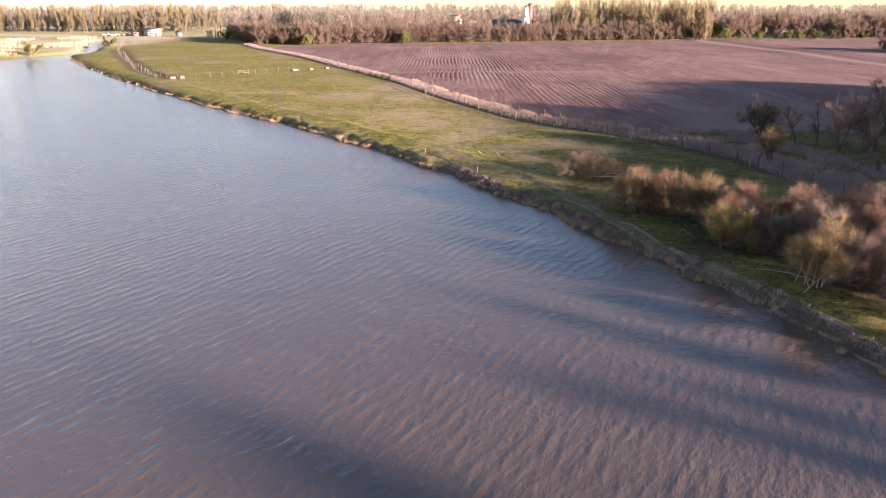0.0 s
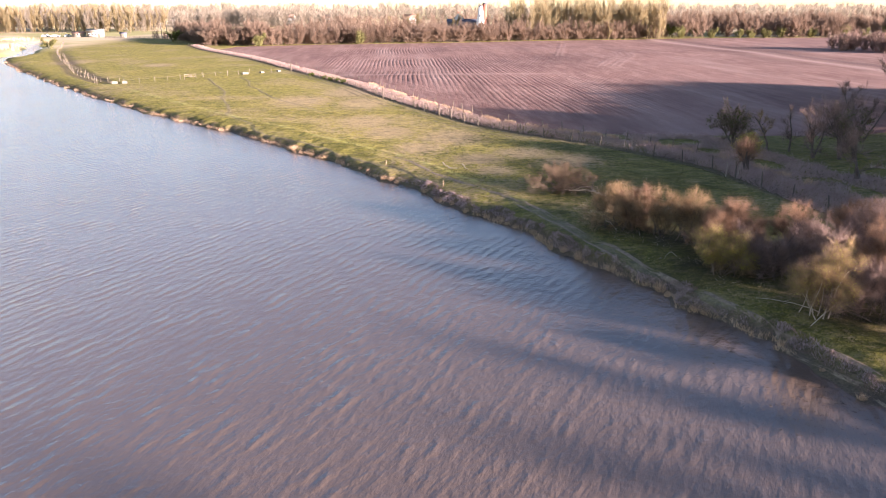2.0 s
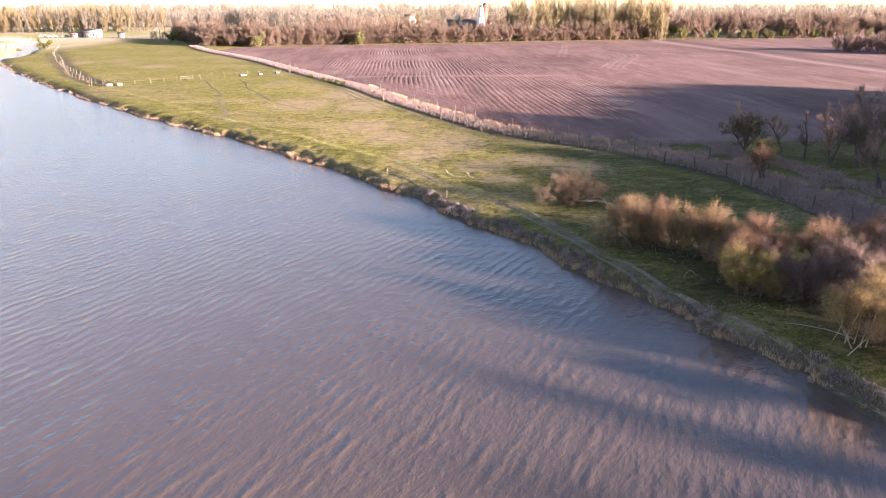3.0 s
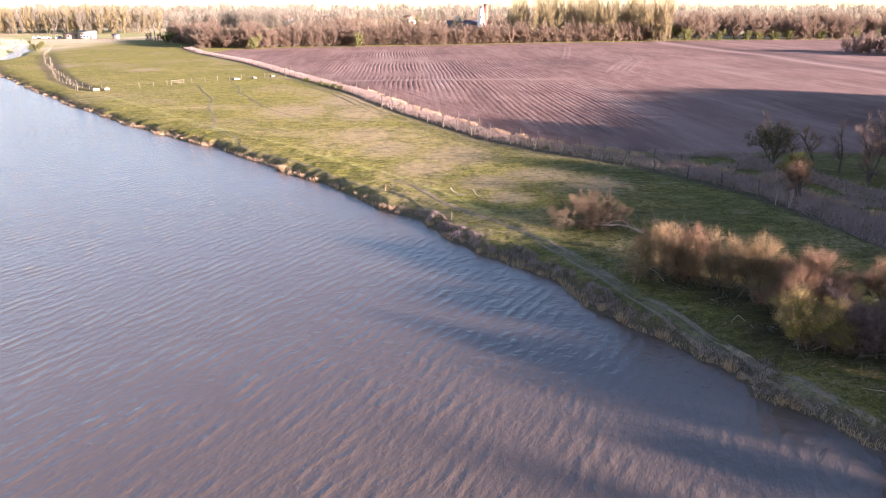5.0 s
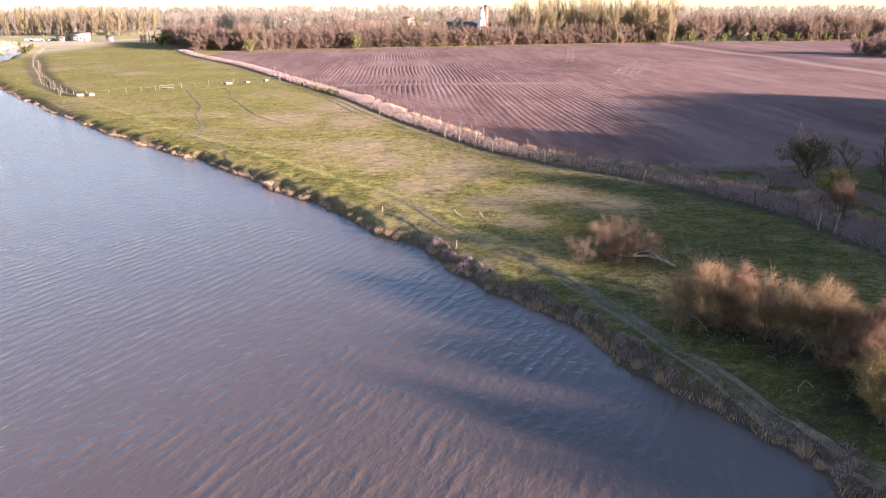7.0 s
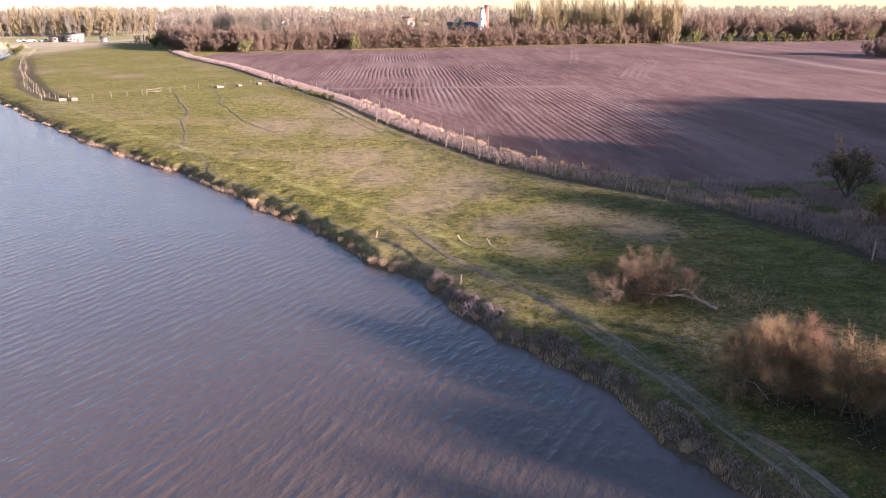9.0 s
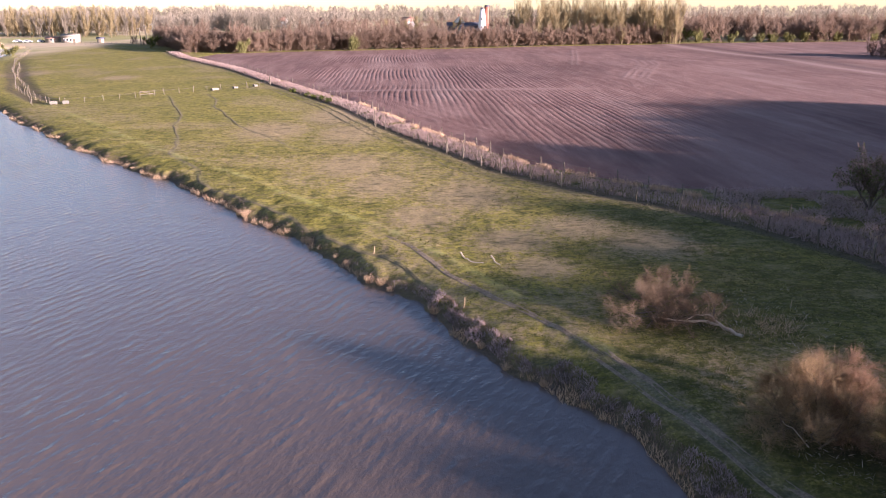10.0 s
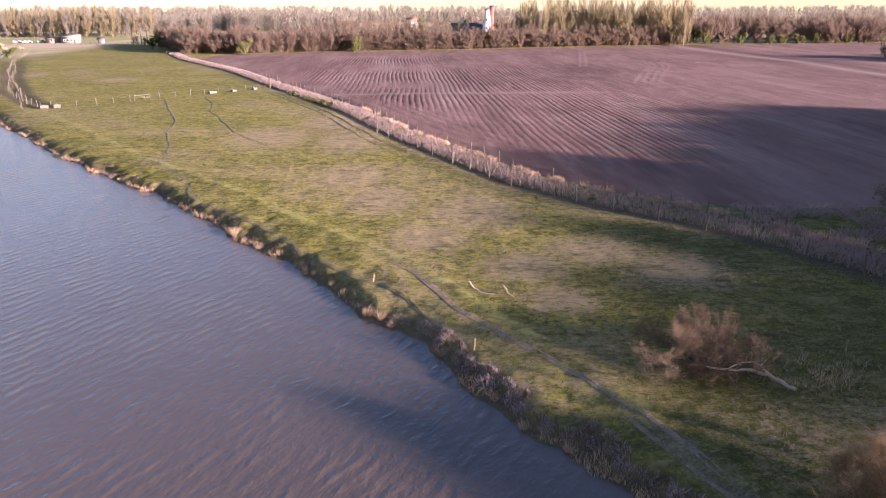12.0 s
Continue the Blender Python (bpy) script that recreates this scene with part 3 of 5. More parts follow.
def build_trail(name, line, profile, label, seed, wander=0.12, step=0.25, mat=None):
    """A worn strip: its cross profile is given as offsets and heights; the edges dip under the turf."""
    p = smooth_line(line, step)
    way = np.gradient(p, axis=0)
    way /= np.linalg.norm(way, axis=1, keepdims=True)
    side = np.stack([way[:, 1], -way[:, 0]], 1)
    n = len(p)
    p = p + side * ((value_noise(np.arange(n) * step, np.zeros(n), 4.0, seed) - 0.5) * 2 * wander + (value_noise(np.arange(n) * step, np.zeros(n), 1.3, seed + 1) - 0.5) * wander)[:, None]
    off, up = (np.array(c) for c in zip(*profile))
    ends = np.minimum(np.arange(n), np.arange(n)[::-1]) * step
    taper = 0.25 + 0.75 * soft(ends, 0, 9)
    xy = p[:, None] + side[:, None] * (off[None, :] * taper[:, None] if abs(off.mean()) < 0.1 else off[None, :] + 0 * taper[:, None])[..., None]
    x, y = xy[..., 0].ravel(), xy[..., 1].ravel()
    k = len(off)
    z = height(x, y) + np.tile(up, n) + np.repeat(0.03 * soft(p[:, 1], 120, 150) - 0.08 * soft(-ends, -3, 0), k) - (0.035 if name == "track_rut" else 0.006) * soft(value_noise(x, y, 1.7, seed + 3), 0.5, 0.9) + (value_noise(x, y, 0.35, seed + 2) - 0.5) * 0.03
    i = (np.arange(n - 1)[:, None] * k + np.arange(k - 1)[None, :]).ravel()
    me = mesh_from(name, np.stack([x, y, z], 1), np.stack([i, i + 1, i + k + 1, i + k], 1), mat or M_PATH, smooth=True)
    return tagged(new(name, me), label, "path", kind="structure")


RUT = ((-0.19, -0.06), (-0.12, 0.03), (-0.05, 0.010), (0.05, 0.010), (0.12, 0.03), (0.19, -0.06))
for shift, wide, seed in ((-0.42, 0.75, 201), (0.4, 1.25, 204)):
    build_trail("track_rut", TRACK[:18], [(a * wide + shift, b) for a, b in RUT], "worn grey-brown wheel rut of the lakeside track", seed, 0.1)
build_trail("path", TRACK[15:], ((-0.3, -0.04), (-0.19, 0.022), (-0.08, 0.006), (0.08, 0.004), (0.18, 0.025), (0.28, -0.04)), "narrow worn groove of a path in the turf", 207)
FAINT = ((-0.15, -0.03), (-0.09, 0.014), (-0.04, 0.004), (0.04, 0.004), (0.09, 0.016), (0.15, -0.03))
build_trail("path", FOOTPATH[:14], ((-0.22, -0.04), (-0.14, 0.026), (-0.06, 0.006), (0.06, 0.006), (0.13, 0.028), (0.21, -0.04)), "narrow footpath worn along the top of the bank", 216, 0.15, mat=M_TRODDEN)
build_trail("path", FOOTPATH[12:], FAINT, "narrow winding footpath trodden into the grass", 210, 0.2, mat=M_TRODDEN)
build_trail("path", SIDE_PATH, FAINT, "faint winding footpath across the pasture", 213, 0.3, mat=M_TRODDEN)


# ---------------------------------------------------------------- stems, twigs and blades
def blades(feet, ways, lengths, widths, rng, bend=0.25):
    """Thin blades, three triangles each, that taper and lean over."""
    n = len(feet)
    side = np.cross(ways, rng.normal(size=(n, 3)))
    side /= np.linalg.norm(side, axis=1, keepdims=True) + 1e-9
    half = side * np.asarray(widths).reshape(-1, 1) * 0.5
    lean = rng.normal(size=(n, 3)) * bend * np.asarray(lengths).reshape(-1, 1)
    lean[:, 2] = -np.abs(lean[:, 2]) * 0.5
    mid, tip = feet + ways * (np.asarray(lengths) * 0.55).reshape(-1, 1), feet + ways * np.asarray(lengths).reshape(-1, 1) + lean
    verts = np.stack([feet - half, feet + half, mid - half * 0.75, mid + half * 0.75, tip], 1).reshape(-1, 3)
    k = np.arange(n)[:, None] * 5
    return verts, np.concatenate([k + [0, 1, 3], k + [0, 3, 2], k + [2, 3, 4]])


def slivers(feet, ways, lengths, widths, rng):
    """Thin single triangles, for twigs seen from far away."""
    n = len(feet)
    half = unit(np.cross(ways, rng.normal(size=(n, 3)))) * np.reshape(widths, (-1, 1)) * 0.5
    verts = np.stack([feet - half, feet + half, feet + ways * np.reshape(lengths, (-1, 1))], 1).reshape(-1, 3)
    return verts, np.arange(3 * n).reshape(-1, 3)


def tubes(p0, p1, r0, r1, sides=5):
    """Tapered tubes between rows of points."""
    n = len(p0)
    way = p1 - p0
    way = way / (np.linalg.norm(way, axis=1, keepdims=True) + 1e-9)
    ref = np.where(np.abs(way[:, 2:3]) > 0.9, [[1.0, 0, 0]], [[0, 0, 1.0]])
    u = np.cross(way, ref)
    u /= np.linalg.norm(u, axis=1, keepdims=True) + 1e-9
    v = np.cross(way, u)
    a = np.arange(sides) * 2 * np.pi / sides
    ring = u[:, None] * np.cos(a)[None, :, None] + v[:, None] * np.sin(a)[None, :, None]
    verts = np.stack([p0[:, None] + ring * np.reshape(r0, (-1, 1, 1)), p1[:, None] + ring * np.reshape(r1, (-1, 1, 1))], 1).reshape(-1, 3)
    k = np.arange(n)[:, None, None] * 2 * sides
    s = np.arange(sides)[None, :, None]
    t = (s + 1) % sides
    quads = np.concatenate([k + s, k + t, k + sides + t, k + sides + s], 2).reshape(-1, 4)
    return verts, quads


def sweep(line, radii, sides=7):
    """One connected bent tube through the points of a line, closed at both ends."""
    line = np.asarray(line, float)
    way = unit(np.gradient(line, axis=0))
    ref = np.array([0.3, 0.2, 1.0])
    u = unit(np.cross(way, ref))
    v = np.cross(way, u)
    a = np.arange(sides) * 2 * np.pi / sides
    rings = line[:, None] + (u[:, None] * np.cos(a)[None, :, None] + v[:, None] * np.sin(a)[None, :, None]) * np.reshape(radii, (-1, 1, 1))
    verts = np.concatenate([rings.reshape(-1, 3), line[:1], line[-1:]])
    n, s = len(line), np.arange(sides)
    k = np.arange(n - 1)[:, None] * sides
    quads = np.stack([k + s, k + (s + 1) % sides, k + sides + (s + 1) % sides, k + sides + s], 2).reshape(-1, 4)
    ends = np.concatenate([np.stack([s, (s + 1) % sides, s * 0 + n * sides], 1), np.stack([s + (n - 1) * sides, (s + 1) % sides + (n - 1) * sides, s * 0 + n * sides + 1], 1)])
    return verts, [quads, ends]


def unit(v):
    return v / (np.linalg.norm(v, axis=-1, keepdims=True) + 1e-9)


def limb(start, way, length, radius, rng, bits=4, wander=0.25, rise=0.1, thin=0.35):
    """One limb as a bent line of tapered bits: starts, ends, radii at both."""
    out, p, d = [], np.array(start, float), unit(np.array(way, float))
    for k in range(bits):
        d = unit(d + rng.normal(size=3) * wander + [0, 0, rise])
        q = p + d * length / bits
        a, b = (radius * (1 - (1 - thin) * j / bits) for j in (k, k + 1))
        out.append((p, q, a, b))
        p = q
    return out


def skeleton_of(rng, stems, orders, foot_spread=0.4, top_heavy=False, lowest=0.25, wander=0.22):
    """Limbs of several orders. stems: (direction, length, radius) rows; orders: (children, length share, radius share, spread, rise) for each order."""
    levels = [[]]
    for way, length, radius in stems:
        foot = np.r_[rng.normal(size=2) * foot_spread, -0.05]
        levels[0].append(limb(foot, way, length, radius, rng, 5, 0.16, 0.06))
    for kids, share, thinner, spread, rise in orders:
        grown = []
        for one in levels[-1]:
            total = sum(np.linalg.norm(q - p) for p, q, _, _ in one)
            for _ in range(kids):
                f = rng.uniform(lowest, 1.0)
                p, q, a, b = one[min(int(f * len(one)), len(one) - 1)]
                g = rng.rand()
                way = unit(unit(q - p) + rng.normal(size=3) * spread + [0, 0, rise])
                grown.append(limb(p + (q - p) * g, way, total * share * rng.uniform(0.6, 1.25) * (0.55 + 0.55 * f if top_heavy else 1.15 - 0.5 * f), (a + (b - a) * g) * thinner, rng, 3, wander, 0.08))
        levels.append(grown)
    return levels


def limbs_mesh(name, levels, mat, sides=(6, 5, 4, 3)):
    vs, fs, n = [], [], 0
    for k, level in enumerate(levels):
        bits = [bit for one in level for bit in one]
        if bits:
            v, f = tubes(np.array([b[0] for b in bits]), np.array([b[1] for b in bits]), np.array([b[2] for b in bits]), np.array([b[3] for b in bits]), sides[min(k, len(sides) - 1)])
            vs.append(v), fs.append(f + n)
            n += len(v)
    return mesh_from(name, np.concatenate(vs), np.concatenate(fs), mat, smooth=True)


def twig_points(level, per, rng, spread=0.6, rise=0.35):
    feet, ways = [], []
    for one in level:
        for p, q, _, _ in one:
            t = rng.rand(per, 1)
            feet.append(p + (q - p) * t)
            ways.append(unit(unit(q - p) + rng.normal(size=(per, 3)) * spread + [0, 0, rise]))
    return np.concatenate(feet), np.concatenate(ways)


def twigs_mesh(name, level, per, length, width, mat, rng, spread=0.6, rise=0.35, bend=0.15, plain=False):
    feet, ways = twig_points(level, per, rng, spread, rise)
    if plain:
        v, f = slivers(feet, ways, length * rng.uniform(0.5, 1.3, len(feet)), width * rng.uniform(0.6, 1.3, len(feet)), rng)
        return mesh_from(name, v, f, mat)
    v, f = blades(feet, ways, length * rng.uniform(0.5, 1.3, len(feet)), width * rng.uniform(0.6, 1.3, len(feet)), rng, bend)
    return mesh_from(name, v, f, mat)


def leaves_mesh(name, level, per, size, reach, mat, rng, low=0.0):
    """Small leaf or bud clumps near the ends of the limbs, each a bent pair of triangles."""
    feet, ways = twig_points(level, per, rng, 1.2, 0.2)
    feet = feet + ways * rng.uniform(0.1, reach, (len(feet), 1))
    feet = feet[feet[:, 2] > low]
    n = len(feet)
    a, b = unit(rng.normal(size=(n, 3))), unit(rng.normal(size=(n, 3)))
    s = size * rng.uniform(0.5, 1.4, (n, 1))
    verts = np.stack([feet - a * s, feet + b * s * 0.45, feet + a * s, feet - b * s * 0.45 + unit(np.cross(a, b)) * s * 0.2], 1).reshape(-1, 3)
    k = np.arange(n)[:, None] * 4
    return mesh_from(name, verts, np.concatenate([k + [0, 1, 2], k + [0, 2, 3]]), mat)


# ---------------------------------------------------------------- willow bushes by the track
def willow_bush(x, y, tall, wide, seed, twig_mat, label, stems=12, lean=(0, 0), buds=None, thick=0.05, pale=False, density=1.0, open_out=1.0):
    rng = np.random.RandomState(seed)
    ob = thing("willow_bush", x, y, height_at(x, y), label, "bush", "willow bushes along the lake track")
    rows = []
    for k in range(stems):
        a = k * 2.4 + rng.uniform(-0.4, 0.4)
        out = rng.uniform(0.1, 1.25) ** 0.8 * open_out
        way = np.array([math.cos(a) * out * wide + lean[0], math.sin(a) * out * wide + lean[1], tall * max(0.2, 1.0 - 0.62 * out)])
        rows.append((way, np.linalg.norm(way) * rng.uniform(0.72, 0.95), thick * rng.uniform(0.5, 1.2)))
    levels = skeleton_of(rng, rows, ((8, 0.5, 0.5, 0.55, 0.12), (9, 0.55, 0.40, 0.6, 0.12)), wide * 0.2, False, 0.34, 0.34)
    for k, one in enumerate(levels[0]):
        part("branch", limbs_mesh("branch", [[one], levels[1][8 * k:8 * k + 8]], M_PALE_WOOD if pale else M_BARK), ob, "bleached crooked branch" if pale else "grey crooked branch")
    tagged(part("upper_frame", limbs_mesh("upper_frame", levels[2:], twig_mat, (3,)), ob), kind="stuff")
    tagged(part("crown", twigs_mesh("crown", levels[2], int(6 * density), 0.62 * tall / 4, 0.010, twig_mat, rng, 0.55, 0.22, plain=True), ob), kind="stuff")
    tagged(part("outer_crown", twigs_mesh("outer_crown", levels[1], int(6 * density), 0.8 * tall / 4, 0.012, twig_mat, rng, 0.6, 0.3, 0.3, plain=True), ob), kind="stuff")
    tagged(part("lower_crown", twigs_mesh("lower_crown", levels[0], int(5 * density), 0.8 * tall / 4, 0.014, twig_mat, rng, 1.1, -0.3, 0.3, plain=True), ob, "tangled twigs near the ground"), kind="stuff")
    if buds:
        tagged(part("bud_cover", leaves_mesh("bud_cover", levels[2], int(buds * 1.8), 0.03, 0.45, M_BUDS, rng, tall * 0.2), ob, "fresh yellow-green buds"), kind="stuff")
    return ob


willow_bush(14.9, 70.3, 2.3, 3.5, 1, M_TWIG_BROWN, "half-fallen bare willow bush with brownish twigs", 22, (-0.6, 0.1), density=0.85)
willow_bush(16.3, 58.0, 3.8, 2.5, 2, M_TWIG_TAN, "bare willow bush with tan twigs leaning over the track verge", 15, (-0.4, -0.2))
willow_bush(17.6, 58.9, 4.2, 1.9, 3, M_TWIG_PINK, "bare rounded willow bush with pink-tinged twigs", 13)
willow_bush(18.8, 55.9, 3.9, 2.0, 4, M_TWIG_TAN, "thin bare willow bush with crooked pale stems", 9, density=0.7)
willow_bush(20.4, 53.8, 4.4, 2.3, 5, M_TWIG_TAN, "upright bare willow bush with pale tan twig tips", 12)
willow_bush(22.4, 52.0, 4.3, 2.5, 6, M_TWIG_PINK, "large bare willow bush with pinkish-brown twigs", 15)
willow_bush(20.4, 50.6, 3.5, 2.0, 16, M_TWIG_PINK, "low bare willow bush with reddish tangled twigs", 13)
willow_bush(19.9, 47.7, 3.7, 1.8, 7, M_TWIG_TAN, "willow bush breaking into yellow-green bud", 12, buds=4)
willow_bush(22.8, 47.3, 4.1, 2.2, 8, M_TWIG_DARK, "dense dark-brown bare willow bush", 15)
willow_bush(25.4, 49.0, 4.0, 2.6, 9, M_TWIG_PINK, "broad bare willow bush with reddish twigs", 15)
willow_bush(25.0, 44.9, 4.4, 2.3, 10, M_TWIG_DARK, "bare willow bush with dull brown twigs", 14)
willow_bush(22.5, 40.7, 4.1, 2.5, 11, M_TWIG_TAN, "small pale-stemmed tree with orange-tan twigs and some buds", 9, (0.2, 0.2), buds=2, thick=0.036, pale=True, open_out=0.62)
willow_bush(26.1, 40.4, 4.4, 2.3, 12, M_TWIG_DARK, "dark bare willow bush in shade", 14)
willow_bush(28.6, 43.4, 4.9, 2.5, 13, M_TWIG_PINK, "bare willow bush with reddish-brown twigs", 14)
willow_bush(30.8, 49.6, 4.3, 2.4, 17, M_TWIG_DARK, "bare dark willow bush in front of the reeds", 13)
willow_bush(33.0, 54.6, 3.2, 2.0, 18, M_TWIG_PINK, "low bare willow bush with reddish twigs near the fence", 12)
willow_bush(31.6, 45.4, 4.6, 2.4, 19, M_TWIG_PINK, "bare willow bush with pinkish-brown upright twigs", 13)
willow_bush(27.2, 35.8, 4.2, 2.3, 14, M_TWIG_DARK, "dark bare willow bush at the bank", 12)
willow_bush(25.2, 32.0, 3.6, 2.0, 15, M_TWIG_TAN, "low bare willow bush at the bank", 10)


def crooked_log(points, thick, label, seed, mat=None):
    """A barkless branch lying on the grass, thinner towards its end."""
    rng = np.random.RandomState(seed)
    x0, y0 = points[0][:2]
    ob = thing("fallen_branch", x0, y0, height_at(x0, y0), label, "branch")
    line = []
    for (ax, ay, az), (bx, by, bz) in zip(points[:-1], points[1:]):
        for k in range(4):
            t = k / 4
            line.append(np.array([ax + (bx - ax) * t - x0, ay + (by - ay) * t - y0, az + (bz - az) * t]) + rng.normal(size=3) * 0.025)
    line.append(np.array(points[-1]) - [x0, y0, 0])
    line = np.array(line)
    radii = thick * np.linspace(1.0, 0.35, len(line))
    v, f = sweep(line, radii)
    me = mesh_from("fallen_branch", v, f, mat or M_PALE_WOOD, smooth=True)
    part("limb", me, ob)
    return ob


crooked_log([(17.9, 67.4, 0.06), (17.2, 68.5, 0.22), (16.5, 69.1, 0.22), (15.6, 69.3, 0.12), (13.8, 69.7, 0.25)], 0.11, "bleached fallen willow trunk lying on the grass", 1)
crooked_log([(17.3, 68.4, 0.2), (16.9, 69.3, 0.5), (16.2, 69.5, 0.45), (15.6, 69.35, 0.15)], 0.07, "bleached forked limb arching over the fallen trunk", 2)
crooked_log([(17.0, 69.0, 0.2), (17.4, 69.8, 0.8), (17.1, 70.6, 1.5)], 0.05, "thin crooked grey limb rising from the fallen trunk", 3, M_BARK)
crooked_log([(16.0, 57.4, 0.05), (15.7, 58.0, 0.45), (15.4, 58.6, 0.5), (15.6, 59.0, 0.8)], 0.03, "pale crooked branch hanging to the ground", 4)
crooked_log([(4.0, 80.9, 0.5), (4.3, 80.5, 0.25), (4.9, 80.0, 0.08), (5.5, 79.8, 0.12)], 0.06, "bleached driftwood branch on dry grass", 5)
crooked_log([(6.1, 80.2, 0.45), (6.3, 79.7, 0.15), (6.6, 79.4, 0.06)], 0.06, "short bleached driftwood stick on dry grass", 6)
crooked_log([(18.3, 51.1, 0.06), (18.0, 51.2, 0.35), (17.6, 50.9, 0.3), (17.3, 50.6, 0.06)], 0.022, "pale bent branch on the grass", 7)
crooked_log([(22.9, 41.2, 0.06), (21.4, 42.4, 0.25), (20.2, 43.3, 0.12)], 0.03, "tangled pale branch on the grass", 8)


# ---------------------------------------------------------------- trees behind the hedge line
def bare_tree(name, x, y, tall, wide, seed, twig_mat, label, group, stems=1, leaves=None, leaf_mat=None, twig=0.03, kids=(9, 5), per=5, trunk=0.14, twig_long=0.8):
    rng = np.random.RandomState(seed)
    ob = thing(name, x, y, height_at(x, y) if name != "poplar_tree" else 0.9, label, "tree", group)
    rows = []
    for k in range(stems):
        a = rng.uniform(0, 6.28)
        lean = 0.05 if stems == 1 else 0.28
        rows.append((np.array([math.cos(a) * lean, math.sin(a) * lean, 1.0]), tall * rng.uniform(0.72, 0.85), trunk * rng.uniform(0.8, 1.1)))
    levels = skeleton_of(rng, rows, ((kids[0], 0.42 * wide / tall * 3.0, 0.5, 0.6, 0.3), (kids[1], 0.5, 0.55, 0.5, 0.25)), 0.15 * (stems > 1))
    part("trunk", limbs_mesh("trunk", levels, M_BARK, (6, 4, 3)), ob, "dark bare trunk and limbs")
    part("crown", twigs_mesh("crown", levels[2], per, twig_long, twig, twig_mat, rng, 0.6, 0.35, plain=True), ob)
    if leaves:
        part("foliage", leaves_mesh("foliage", levels[2], leaves, 0.11, 0.6, leaf_mat or M_BUDS, rng, tall * 0.25), ob)
    return ob


G = "trees beside the ploughed field"
bare_tree("small_tree", 40.4, 91.0, 4.2, 2.6, 31, M_TWIG_DARK, "dark bushy tree with first olive leaves", G, 5, 3, M_LEAF)
bare_tree("small_tree", 43.3, 88.0, 5.6, 1.8, 32, M_TWIG_TAN, "slender bare tree with an orange-brown crown", G, 1)
bare_tree("small_tree", 45.3, 86.6, 6.0, 1.3, 33, M_TWIG_DARK, "slender bare tree with upright branches", G, 1)
bare_tree("small_tree", 46.0, 82.6, 6.6, 2.2, 34, M_TWIG_DARK, "bare tree forked near the ground", G, 3)
bare_tree("small_tree", 48.6, 81.6, 6.3, 2.2, 35, M_TWIG_DARK, "bare dark tree with twisted trunk", G, 2)
bare_tree("small_tree", 50.4, 84.5, 5.0, 2.6, 36, M_TWIG_DARK, "bushy tree with dark olive leaves", G, 4, 3, M_LEAF)
bare_tree("small_tree", 57.6, 92.0, 8.3, 3.2, 37, M_TWIG_DARK, "tall bare tree at the field corner", G, 2)
bare_tree("small_tree", 53.0, 88.0, 6.4, 2.2, 38, M_TWIG_DARK, "bare tree with thin dark crown", G, 2)
bare_tree("small_tree", 35.4, 76.6, 3.0, 1.5, 39, M_TWIG_PINK, "small bare tree growing out of the reeds", G, 3)
bare_tree("small_tree", 38.2, 82.5, 2.3, 1.6, 40, M_TWIG_TAN, "low bush with olive buds in the reeds", G, 5, 3)
bare_tree("small_tree", 44.5, 72.0, 5.6, 2.4, 41, M_TWIG_DARK, "bare tree with forked trunk", G, 2)
bare_tree("small_tree", 63, 102, 7.0, 2.4, 44, M_TWIG_DARK, "bare tree with thin dark crown beside the field", G, 2)
first_shade = bare_tree("belt_tree", 72, 40, 8.0, 3.4, 42, M_TWIG_DARK, "tall bare tree in the belt beside the field", G, 3, per=8, twig=0.05)
second_shade = bare_tree("belt_tree", 70, 62, 7.2, 3.4, 43, M_TWIG_DARK, "bare tree in the belt beside the meadow", G, 3, per=8, twig=0.05)
G = "bare trees on the near lake bank"
bank_tree = bare_tree("bank_tree", 37, -1.5, 10, 3.6, 45, M_TWIG_DARK, "tall bare tree on the lake bank", G, 3, per=10, twig=0.05)
for px, py, size in ((40, -4, 1.0), (42.5, -4.5, 1.05), (46, -8, 1.1), (32.6, 22.2, 0.58), (36, 20, 0.62), (34, 13.8, 0.56), (37.5, 11.6, 0.62)):
    copy_thing(bank_tree, pose(px, py, 1.0, 0, 0, px * 77 % 360) @ Matrix.Scale(size, 4))
rng = random.Random(4)
for line, rows, low, high in (([(45, 31), (44, 42)], (0, 3), 0.78, 0.88), ([(63, 15), (63, 42)], (0, 3, 6, 9), 0.78, 0.9), ([(64, 38), (64, 54)], (0, 4, 8, 12), 1.3, 1.45), ([(67, 54), (69, 90)], (0, 10, 20), 1.38, 1.55), ([(67, 92), (76, 102), (92, 128), (112, 141)], (0, 3, 6, 9), 1.1, 1.35)):
    for k, (px, py, _) in enumerate(along_line(line, 2.9)):
        for row in rows:
            s = rng.uniform(low, high)
            copy_thing((first_shade, second_shade)[int(k + row) % 2], pose(px + row + rng.uniform(-2, 2), py - 0.5 * row + rng.uniform(-2, 2), 1.0, 0, 0, rng.uniform(0, 360)) @ Matrix.Scale(s, 4))


# ---------------------------------------------------------------- reeds, bank plants and grass
def upright(n, rng, lean=0.18):
    w = rng.normal(size=(n, 3)) * lean
    w[:, 2] = 1.0
    return unit(w)


